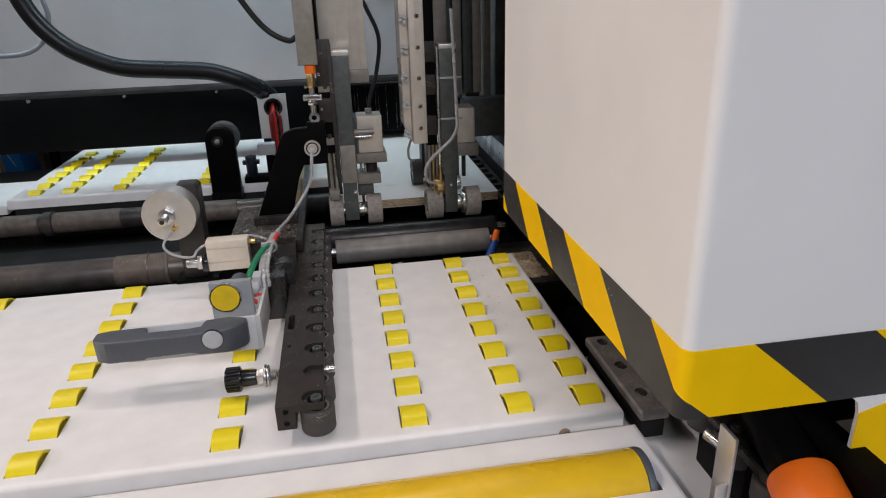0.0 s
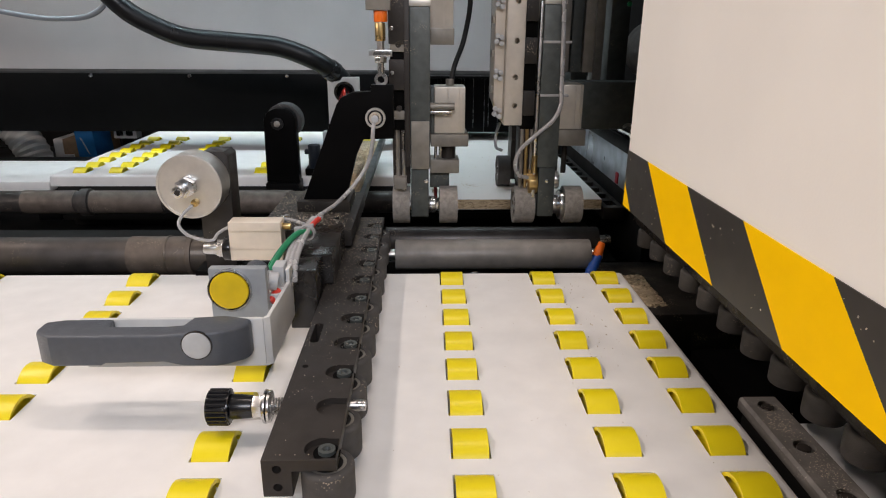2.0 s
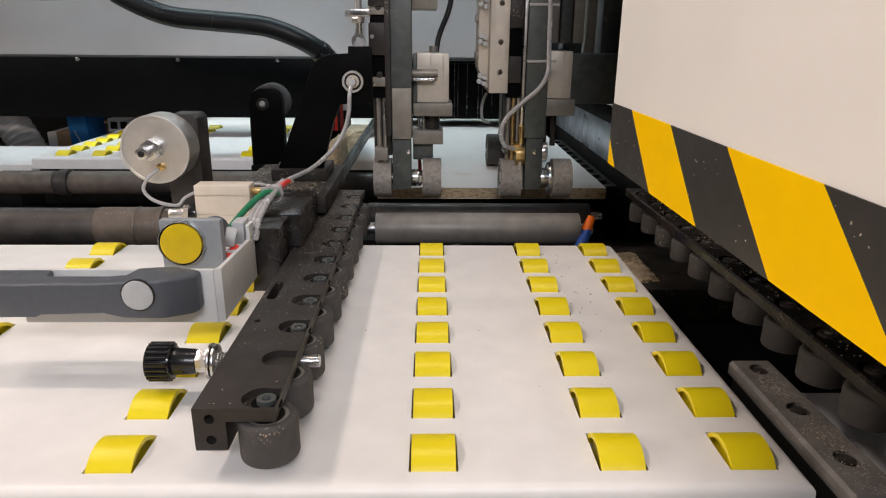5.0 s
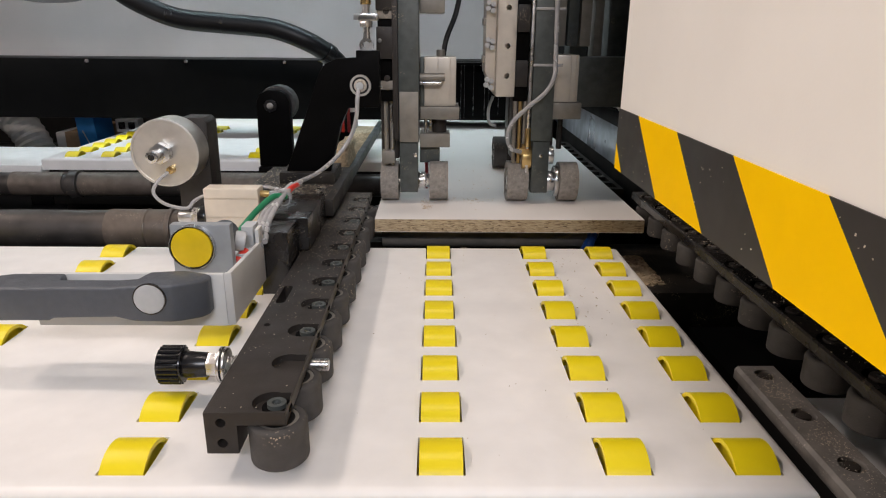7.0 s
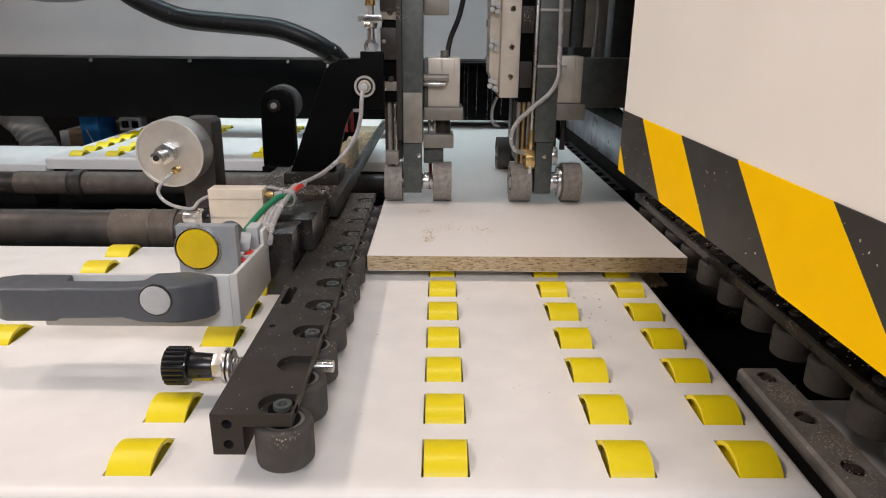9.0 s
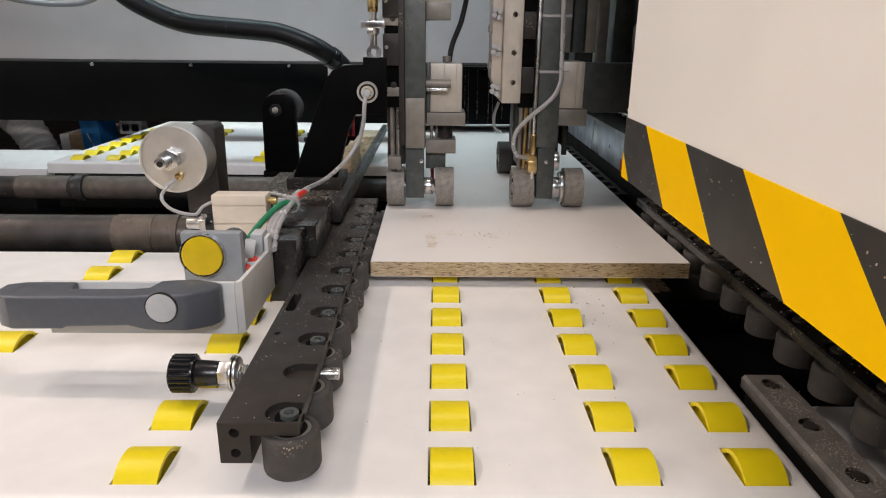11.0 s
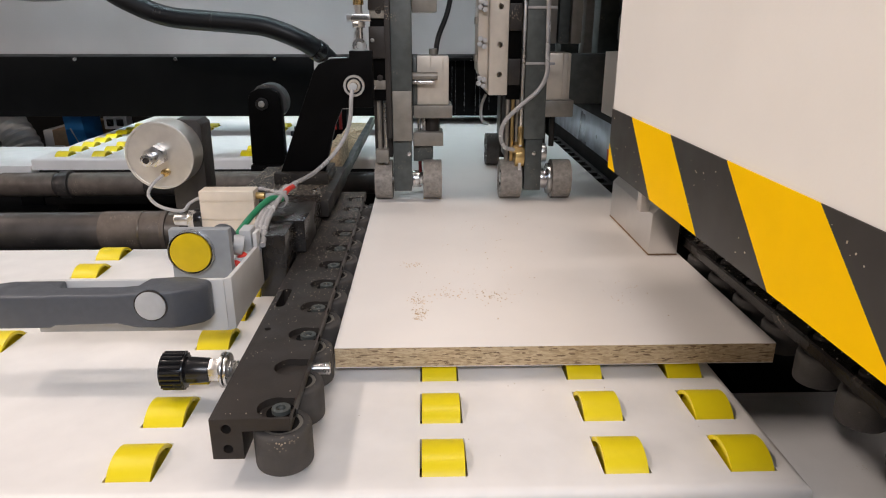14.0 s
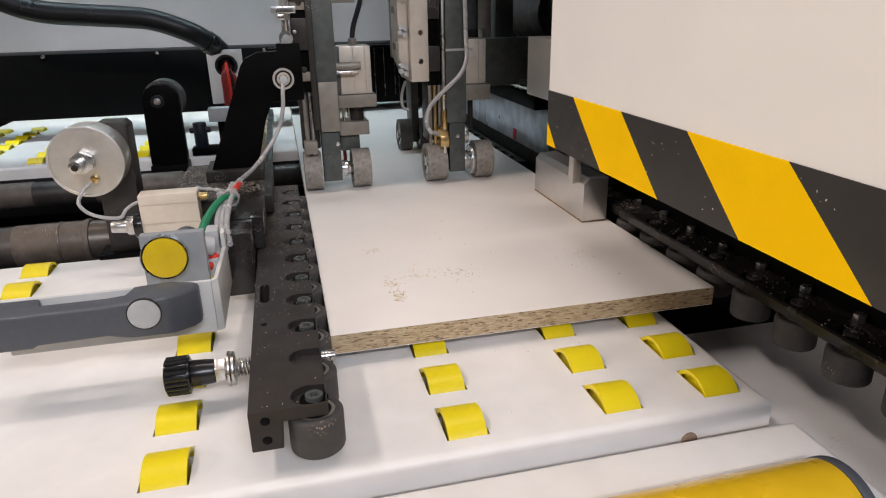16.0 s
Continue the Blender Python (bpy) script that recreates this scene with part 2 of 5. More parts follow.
def plate(bm, outline, y0, y1, axis="y", bev=0.0008):
    """A plate of the outline [(u, v)] between two depths; axis y: u, v = x, z; axis x: y, z; axis z: x, y."""
    before = set(bm.edges)
    put = {"y": lambda u, v, w: (u, w, v), "x": lambda u, v, w: (w, u, v), "z": lambda u, v, w: (u, v, w)}[axis]
    a = [bm.verts.new(put(u, v, y0)) for u, v in outline]
    b = [bm.verts.new(put(u, v, y1)) for u, v in outline]
    n = len(a)
    bm.faces.new(a), bm.faces.new(b[::-1])
    for i in range(n):
        bm.faces.new((a[i], a[(i + 1) % n], b[(i + 1) % n], b[i]))
    if bev:
        bmesh.ops.recalc_face_normals(bm, faces=bm.faces)
        bevel_new(bm, before, bev)
    return bm


def glide(pts, steps=8):
    pts = [Vector(p) for p in pts]
    pts = [2 * pts[0] - pts[1]] + pts + [2 * pts[-1] - pts[-2]]
    out = []
    for i in range(1, len(pts) - 2):
        p0, p1, p2, p3 = pts[i - 1:i + 3]
        for s in range(steps):
            t = s / steps
            out.append(0.5 * (2 * p1 + (p2 - p0) * t + (2 * p0 - 5 * p1 + 4 * p2 - p3) * t * t + (3 * p1 - p0 - 3 * p2 + p3) * t ** 3))
    return out + [pts[-2]]


def tube(bm, pts, r, seg=12, steps=8, rib=0.0, pitch=0.004):
    """A hose along pts; rib: depth of its corrugation."""
    line = glide(pts, steps)
    if rib:
        fine = [line[0]]
        for a, b in zip(line, line[1:]):
            k = max(1, round((b - a).length / (pitch / 2)))
            fine += [a.lerp(b, i / k) for i in range(1, k + 1)]
        line = fine
    up, loops = Vector((0.13, 0.27, 0.95)), []
    for i, p in enumerate(line):
        d = (line[min(i + 1, len(line) - 1)] - line[max(i - 1, 0)]).normalized()
        s = d.cross(up).normalized()
        up = s.cross(d).normalized()
        rr = r - (rib if rib and i % 2 else 0)
        loops.append([bm.verts.new(p + rr * (math.cos(a) * s + math.sin(a) * up)) for a in (2 * math.pi * j / seg for j in range(seg))])
    for a, b in zip(loops, loops[1:]):
        for j in range(seg):
            k = (j + 1) % seg
            bm.faces.new((a[j], a[k], b[k], b[j]))
    bm.faces.new(loops[0][::-1]), bm.faces.new(loops[-1])
    return bm


def B():
    return bmesh.new()


def hexa(bm, p0, p1, r):
    return cy(bm, p0, p1, r, 6, 0.0004)


def carve(ob, bm):
    """Take the closed forms in bm (world metres) out of the mesh of ob."""
    bmesh.ops.recalc_face_normals(bm, faces=bm.faces)
    bmesh.ops.translate(bm, verts=bm.verts, vec=-ORIGIN[ob])
    me = bpy.data.meshes.new("cutter")
    bm.to_mesh(me)
    bm.free()
    cutter = new("cutter", me)
    cutter.matrix_world = Matrix.Translation(ORIGIN[ob])
    mod = ob.modifiers.new("cut", "BOOLEAN")
    mod.operation, mod.object, mod.solver = "DIFFERENCE", cutter, "EXACT"
    mod.use_self = True
    bpy.context.view_layer.update()
    got = bpy.data.meshes.new_from_object(ob.evaluated_get(bpy.context.evaluated_depsgraph_get()))
    ob.modifiers.remove(mod)
    bpy.data.objects.remove(cutter)
    b2 = bmesh.new()
    b2.from_mesh(got)
    for f in b2.faces:
        f.smooth = True
    for e in b2.edges:
        e.smooth = not (len(e.link_faces) != 2 or e.calc_face_angle(0) > radians(35))
    b2.to_mesh(ob.data)
    b2.free()
    bpy.data.meshes.remove(got)


def chips(bm, n, spot, size, rnd):
    """n small flakes at places from spot()."""
    for _ in range(n):
        p = Vector(spot())
        s = size * rnd.uniform(0.4, 1.3)
        m = Matrix.Translation(p) @ Euler((rnd.uniform(-0.5, 0.5), rnd.uniform(-0.5, 0.5), rnd.uniform(0, 6.3))).to_matrix().to_4x4() @ Matrix.Diagonal((s * rnd.uniform(0.8, 2.2), s, s * 0.5, 1))
        bmesh.ops.create_cube(bm, size=1, matrix=m)
    return bm


def heap(bm, cx, cy0, z, rx, ry, h, seed):
    """A low uneven mound of loose dust."""
    n = 22
    rows = []
    for i in range(n + 1):
        row = []
        for j in range(n + 1):
            u, v = 2 * i / n - 1, 2 * j / n - 1
            fall = max(0.0, 1 - (u * u + v * v) ** 0.75)
            k = noise.noise(Vector((u * 2.3 + seed, v * 2.3, seed))) * 0.5 + noise.noise(Vector((u * 7 + seed, v * 7, 0.3))) * 0.3
            row.append(bm.verts.new((cx + rx * u * (1 + 0.2 * k), cy0 + ry * v * (1 + 0.2 * k), z + h * fall * max(0.1, 0.75 + k) - 0.0005)))
        rows.append(row)
    for i in range(n):
        for j in range(n):
            bm.faces.new((rows[i][j], rows[i + 1][j], rows[i + 1][j + 1], rows[i][j + 1]))
    return bm


# ---- hall ----
def hall():
    b = bx(B(), -7, 7, -6, 9, -0.2, 0, 0)
    solo("floor", b, CONCRETE, (0, 0, 0), "grey worn concrete workshop floor", "floor", kind="structure")
    b = bx(B(), -7, 7, -6, 9, 4.0, 4.2, 0)
    solo("ceiling", b, WALL, (0, 0, 4.0), "unseen workshop ceiling, darkened to cut bounced light", "ceiling", kind="structure")
    for name, c in (("wall_north", (-7, 7, 9, 9.2)), ("wall_south", (-7, 7, -6.2, -6)), ("wall_east", (7, 7.2, -6, 9)), ("wall_west", (-7.2, -7, -6, 9))):
        b = bx(B(), *c, 0, 4.0, 0)
        solo(name, b, WALL, ((c[0] + c[1]) / 2, (c[2] + c[3]) / 2, 0), "unseen workshop wall, darkened to cut bounced light", "wall", kind="structure")


hall()

# ---- conveyor tables ----
TOP = 0.900
ROLL_R, ROLL_W, PITCH = 0.0245, 0.0275, 0.0581
roller_mesh = None


def roller_data():
    b = B()
    ring(b, (-ROLL_W / 2, 0, 0), (ROLL_W / 2, 0, 0), ROLL_R, ROLL_R - 0.003, 40)
    cy(b, (-ROLL_W / 2 + 0.004, 0, 0), (ROLL_W / 2 - 0.004, 0, 0), ROLL_R - 0.0028, 24)
    finish(b)
    me = bpy.data.meshes.new("roller")
    b.to_mesh(me)
    b.free()
    me.materials.append(YELLOW_ROLLER)
    return me


def slotted_top(x0, x1, y0, y1, z1, thick, slots, round_edge=0.004):
    """A table top with rectangular slots (x0, x1, y0, y1) through it."""
    b = B()
    xs = sorted({x0, x1, *(s[0] for s in slots), *(s[1] for s in slots)})
    ys = sorted({y0, y1, *(s[2] for s in slots), *(s[3] for s in slots)})
    zs = (z1 - thick, z1)
    grid = {(i, j, k): b.verts.new((x, y, z)) for i, x in enumerate(xs) for j, y in enumerate(ys) for k, z in enumerate(zs)}

    def solid(i, j):
        if not (0 <= i < len(xs) - 1 and 0 <= j < len(ys) - 1):
            return False
        cx, cyy = (xs[i] + xs[i + 1]) / 2, (ys[j] + ys[j + 1]) / 2
        return not any(s[0] < cx < s[1] and s[2] < cyy < s[3] for s in slots)

    for i in range(len(xs) - 1):
        for j in range(len(ys) - 1):
            if not solid(i, j):
                continue
            for k in (0, 1):
                b.faces.new([grid[p] for p in ((i, j, k), (i + 1, j, k), (i + 1, j + 1, k), (i, j + 1, k))])
            for di, dj, p, q in ((-1, 0, (i, j), (i, j + 1)), (1, 0, (i + 1, j), (i + 1, j + 1)), (0, -1, (i, j), (i + 1, j)), (0, 1, (i, j + 1), (i + 1, j + 1))):
                if not solid(i + di, j + dj):
                    b.faces.new([grid[(*p, 0)], grid[(*q, 0)], grid[(*q, 1)], grid[(*p, 1)]])
    bmesh.ops.recalc_face_normals(b, faces=b.faces)
    if round_edge:
        def outer(e):
            a, c = e.verts
            on = lambda v: min(abs(v.co.x - x0), abs(v.co.x - x1)) < 1e-6 or min(abs(v.co.y - y0), abs(v.co.y - y1)) < 1e-6
            return on(a) and on(c) and abs(a.co.z - z1) < 1e-6 and abs(c.co.z - z1) < 1e-6 and e.calc_face_angle(0) > 0.5
        bmesh.ops.bevel(b, geom=[e for e in b.edges if outer(e)], offset=round_edge, segments=4, profile=0.5, affect="EDGES")
    return b


def roller_table(x0, x1, y0, y1, columns, first, rows, label, rail=None):
    t = thing("conveyor_table", ((x0 + x1) / 2, (y0 + y1) / 2, 0), label, "conveyor table")
    slots = [(c - 0.0015, c + ROLL_W + 0.0015, first + k * PITCH - 0.0015, first + k * PITCH + 0.0385) for c in columns for k in range(rows)]
    part("tabletop", slotted_top(x0, x1, y0, y1, TOP, 0.024, slots, 0.006), WHITE_PLASTIC, t)
    b = bx(B(), x0 + 0.02, x1 - 0.02, y0 + 0.03, y1 - 0.01, 0.74, 0.86, 0.002)
    part("frame", b, VOID, t, "black steel frame under the top")
    b = bx(B(), x0 + 0.01, x1 - 0.006, y0 + 0.004, y0 + 0.024, 0.80, 0.8755, 0.002)
    part("front_rail", b, rail or WHITE_PAINT, t)
    for lx in (x0 + 0.06, x1 - 0.12):
        for ly in (y0 + 0.06, y1 - 0.12):
            part("leg", bx(B(), lx, lx + 0.06, ly, ly + 0.06, 0, 0.74, 0.003), BLACK_PAINT, t)
    for c in columns:
        for k in range(rows):
            o = new("roller", roller_mesh)
            o.parent = t
            o.location = Vector((c + ROLL_W / 2, first + k * PITCH + 0.0185, TOP + 0.0085 - ROLL_R)) - ORIGIN[t]
    return t


roller_mesh = roller_data()
roller_table(-1.20, 0.242, -0.074, 0.382, (-0.983, -0.788, -0.589, -0.392, -0.197, 0.0, 0.117, 0.198), -0.057, 8,
             "white conveyor table with rows of yellow rollers")
# The near-black rail paints the shade below this table's front edge.
roller_table(-0.818, 0.30, 0.978, 1.75, (-0.780, -0.703, -0.587, -0.390, -0.195), 1.0, 8,
             "white rear conveyor table with yellow rollers, behind the shafts", VOID)


def edge_plug():
    b = cy(B(), (0.175, -0.0750, 0.8780), (0.175, -0.0735, 0.8780), 0.0065, 24, 0.0004)
    solo("screw_plug", b, KNOT, (0.175, -0.0745, 0.8715), "brown screw plug in the table's front edge", "plug")


edge_plug()


def front_table():
    t = thing("roller_bench", (-0.3, -0.25, 0), "white outfeed bench with one long yellow roller let in", "bench")
    part("tabletop", slotted_top(-1.2, 0.250, -0.44, -0.088, 0.893, 0.03, [(-0.62, 0.230, -0.1905, -0.1292)], 0.008), WHITE_PLASTIC, t)
    r = part("roller", cy(B(), (-0.612, -0.160, 0.876), (0.218, -0.160, 0.876), 0.034, 48, 0.001), YELLOW_TUBE, t, "long glossy yellow roller")
    part("end_cap", cy(B(), (0.2182, -0.160, 0.876), (0.226, -0.160, 0.876), 0.0345, 48, 0.002), GREY_PLASTIC, r)
    part("axle", cy(B(), (-0.64, -0.160, 0.876), (0.246, -0.160, 0.876), 0.006), STEEL, t)
    part("frame", bx(B(), -1.18, 0.235, -0.42, -0.11, 0.74, 0.835, 0.002), VOID, t)
    for lx in (-1.1, 0.14):
        part("leg", bx(B(), lx, lx + 0.06, -0.40, -0.34, 0, 0.74, 0.003), BLACK_PAINT, t)


front_table()


def table_dust():
    rnd = random.Random(31)
    b = chips(B(), 60, lambda: (rnd.gauss(0.155, 0.012), rnd.uniform(0.15, 0.36), TOP + 0.0003), 0.0009, rnd)
    chips(b, 70, lambda: (rnd.uniform(-0.06, 0.23), rnd.uniform(-0.06, 0.37), TOP + 0.0003), 0.0006, rnd)
    solo("wood_dust", b, SAWDUST, (0.1, 0.2, TOP), "scattered wood dust on the white table", "sawdust", kind="stuff")


table_dust()


# ---- machine bed and shafts ----
def machine_bed():
    t = thing("machine_bed", (-0.2, 0.8, 0), "black machine bed under the shafts, dusty with sawdust", "machine")
    part("bed", bx(B(), -1.6, 0.72, 0.39, 1.8, 0.0, 0.78, 0.004), VOID, t)
    part("cross_beam", bx(B(), -1.6, 0.30, 0.60, 0.78, 0.78, 0.84, 0.003), VOID, t)
    part("ledge", bx(B(), 0.246, 0.60, 0.36, 0.56, 0.80, 0.852, 0.002), BLACK_DUSTY, t)
    part("front_bed", bx(B(), 0.252, 0.9, -0.5, 0.104, 0.70, 0.858, 0.003), BED_GREY, t, "pale grey painted bed plate")
    # Near-black block: the dark of the recess is put into its colour.
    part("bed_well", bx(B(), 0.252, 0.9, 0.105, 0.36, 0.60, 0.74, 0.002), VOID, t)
    part("well_step", bx(B(), 0.30, 0.7, 0.106, 0.282, 0.74, 0.842, 0.002), BLACK_PAINT, t)
    # Lip coloured black to paint in the panel's shadow on it.
    part("back_lip", bx(B(), -0.07, 0.235, 0.386, 0.402, 0.86, 0.893, 0.001), BLACK_ANOD, t)
    part("lip_screw", hexa(B(), (0.046, 0.394, 0.893), (0.046, 0.394, 0.899), 0.005), STEEL, t)


machine_bed()


def shaft(name, y, z, r, x0, x1, sleeves, label):
    t = thing(name, ((x0 + x1) / 2, y, z - r), label, "shaft")
    part("bar", cy(B(), (x0, y, z), (x1, y, z), r, 48, 0.002), SHAFT, t)
    for a, c, dr, m in sleeves:
        part("sleeve", cy(B(), (a, y, z), (c, y, z), r + dr, 48, 0.0015), m, t)
    return t


shaft("drive_shaft", 0.452, 0.905, 0.0250, -1.35, -0.30, ((-0.425, -0.345, 0.0012, SHAFT_WORN), (-0.375, -0.371, 0.0022, SHAFT), (-0.345, -0.338, 0.003, SHAFT_WORN)),
      "dark oiled steel drive shaft with worn brown sleeve")
shaft("spline_shaft", 0.850, 0.875, 0.0215, -1.60, 0.20, ((-0.800, -0.700, 0.0015, SHAFT_WORN), (-0.690, -0.672, 0.0050, SHAFT), (-0.67, -0.53, 0.0012, SHAFT_WORN), (-0.43, -0.28, 0.002, SHAFT_WORN)),
      "dark spline shaft with brown worn collars")

def outfeed_roller():
    t = thing("outfeed_roller", (0.08, 0.470, 0.87), "grey dusty steel roller before the table edge", "roller")
    part("drum", cy(B(), (-0.062, 0.470, 0.898), (0.216, 0.470, 0.898), 0.0215, 48, 0.0015), ROLLER_GREY, t)
    part("axle", cy(B(), (-0.085, 0.470, 0.898), (0.235, 0.470, 0.898), 0.008), STEEL, t)
    t = thing("outfeed_roller", (0.08, 0.555, 0.87), "dark roller behind the grey outfeed roller", "roller")
    part("drum", cy(B(), (-0.08, 0.555, 0.892), (0.25, 0.555, 0.892), 0.020, 40, 0.0015), SHAFT, t)
    part("axle", cy(B(), (-0.10, 0.555, 0.892), (0.27, 0.555, 0.892), 0.007), STEEL, t)


outfeed_roller()


def nozzle():
    t = thing("air_nozzle", (0.222, 0.455, 0.86), "blue and orange segmented air nozzle", "nozzle")
    for i in range(4):
        z = 0.872 + i * 0.007
        part("segment", cy(B(), (0.210 + i * 0.004, 0.440 + i * 0.004, z), (0.214 + i * 0.004, 0.444 + i * 0.004, z + 0.008), 0.0085 - i * 0.0004, 20, 0.001, 0.0065), BLUE, t)
    part("tip", cy(B(), (0.224, 0.456, 0.899), (0.232, 0.462, 0.918), 0.0075, 20, 0.001, 0.005), ORANGE, t, "orange nozzle tip")


nozzle()


# ---- guide fences ----
ROW = [-0.048 + 0.0505 * k for k in range(11)]
roller_rubber = None


def guide_roller(parent, x, y, z0=0.9065, z1=0.9345, r=0.0180):
    b = ring(B(), (x, y, z0), (x, y, z1), r, r - 0.005, 40)
    bmesh.ops.recalc_face_normals(b, faces=b.faces)
    rim = [e for e in b.edges if all((v.co.x - x) ** 2 + (v.co.y - y) ** 2 > (r - 0.001) ** 2 for v in e.verts) and abs(e.verts[0].co.z - e.verts[1].co.z) < 1e-6]
    bmesh.ops.bevel(b, geom=rim, offset=0.0028, segments=3, profile=0.5, affect="EDGES")
    w = part("guide_roller", b, RUBBER, parent)
    part("bearing", ring(B(), (x, y, z1 - 0.004), (x, y, z1 - 0.0006), r - 0.0052, r - 0.0075, 28), ALU_DULL, w)
    part("hub", cy(B(), (x, y, z0 + 0.002), (x, y, z1 - 0.001), r - 0.0048, 24), VOID, w)
    return w


def left_fence():
    t = thing("roller_fence", (-0.11, 0.2, 0.917), "dark grey anodised guide fence with rubber rollers, dusted with sawdust", "guide fence")
    b = plate(B(), [(-0.1275, 0.917), (-0.108, 0.917), (-0.108, 0.9365), (-0.0785, 0.9365), (-0.0785, 0.9455), (-0.1275, 0.9455)], -0.0605, 0.498, "y", 0.0008)
    bar = part("bar", b, BLACK_ANOD, t)
    c = B()
    for y in ROW:
        cy(c, (-0.0900, y, 0.9405), (-0.0900, y, 0.96), 0.0112, 32)
        bx(c, -0.0900, -0.0795, y - 0.0105, y + 0.0105, 0.9405, 0.96, 0)
    bx(c, -0.123, -0.115, 0.108, 0.139, 0.90, 0.96, 0)
    cy(c, (-0.119, 0.108, 0.90), (-0.119, 0.108, 0.96), 0.00401, 20)
    cy(c, (-0.119, 0.139, 0.90), (-0.119, 0.139, 0.96), 0.00401, 20)
    cy(c, (-0.119, 0.062, 0.93), (-0.119, 0.062, 0.96), 0.0027, 16)
    for z in (0.9385, 0.9245):
        cy(c, (-0.1175, -0.08, z), (-0.1175, -0.04, z), 0.0031, 16)
    carve(bar, c)
    for y in ROW:
        if abs(y - 0.0025) > 0.01:
            part("washer", cy(B(), (-0.0865, y, 0.9405), (-0.0865, y, 0.9424), 0.0092, 28, 0.0004), BLACK_PAINT, t)
            h = part("bolt", ring(B(), (-0.0865, y, 0.941), (-0.0865, y, 0.9452), 0.0058, 0.0030, 24), GREY_BAR, t)
            part("socket", hexa(B(), (-0.0865, y, 0.940), (-0.0865, y, 0.9432), 0.0031), STEEL, h)
        guide_roller(t, -0.0865, y)
    # clamp screw through the fence
    z, y = 0.9285, 0.030
    k = part("knob", cy(B(), (-0.1895, y, z), (-0.1715, y, z), 0.0126, 40, 0.002), BLACK_PLASTIC, t, "black ribbed plastic knob")
    for i in range(20):
        a = 2 * math.pi * i / 20
        p = (y + 0.0129 * math.cos(a), z + 0.0129 * math.sin(a))
        part("rib", cy(B(), (-0.1880, *p), (-0.1730, *p), 0.0015, 8), BLACK_PLASTIC, k)
    part("neck", cy(B(), (-0.1715, y, z), (-0.1545, y, z), 0.0100, 28, 0.0015, 0.0088), BLACK_PLASTIC, k)
    part("nut", hexa(B(), (-0.1545, y, z), (-0.1475, y, z), 0.0092), STEEL, t, "zinc hex nut")
    part("washer", cy(B(), (-0.1460, y, z), (-0.1440, y, z), 0.0132, 32, 0.0005), STEEL, t)
    part("washer", cy(B(), (-0.1430, y, z), (-0.1410, y, z), 0.0125, 32, 0.0005), STEEL, t)
    part("stud", cy(B(), (-0.150, y, z), (-0.0675, y, z), 0.0042, 20, 0.0006), STEEL, t)
    turns = [(-0.1405 + 0.012 * i / 40, y + 0.0062 * math.cos(i * 0.8), z + 0.0062 * math.sin(i * 0.8)) for i in range(41)]
    part("spring", tube(B(), turns, 0.0007, 6, 1), STEEL, t)
    for i in range(10):
        part("thread", cy(B(), (-0.0775 + i * 0.001, y, z), (-0.0771 + i * 0.001, y, z), 0.0046, 16), STEEL, t)
    # blocks that carry the fence
    part("block", bx(B(), -0.156, -0.1285, 0.190, 0.236, 0.918, 0.980, 0.0015), RAIL_BLACK, t)
    part("block", bx(B(), -0.156, -0.118, 0.2365, 0.345, 0.9475, 0.981, 0.0015), RAIL_BLACK, t)
    part("block", bx(B(), -0.150, -0.1285, 0.238, 0.49, 0.905, 0.947, 0.0015), BLACK_DUSTY, t)
    part("slide_plate", bx(B(), -0.225, -0.110, 0.352, 0.545, 0.951, 0.972, 0.002), BLACK_DUSTY, t, "black slide plate heaped with sawdust")
    for p in ((-0.130, 0.385), (-0.135, 0.50), (-0.20, 0.40)):
        part("bolt", hexa(B(), (*p, 0.972), (*p, 0.977), 0.006), STEEL, t)
    rnd = random.Random(5)
    b = chips(B(), 1900, lambda: (-0.1275 + 0.048 * rnd.random(), max(-0.055, 0.495 - abs(rnd.gauss(0, 0.17))), 0.9458), 0.00042, rnd)
    tagged(part("sawdust", b, SAWDUST, t, "pale sawdust flakes"), kind="stuff")
    b = chips(B(), 1300, lambda: (-0.225 + 0.105 * rnd.random(), 0.355 + 0.18 * rnd.random(), 0.9725), 0.00065, rnd)
    tagged(part("sawdust", b, SAWDUST, t, "pale sawdust flakes"), kind="stuff")


left_fence()


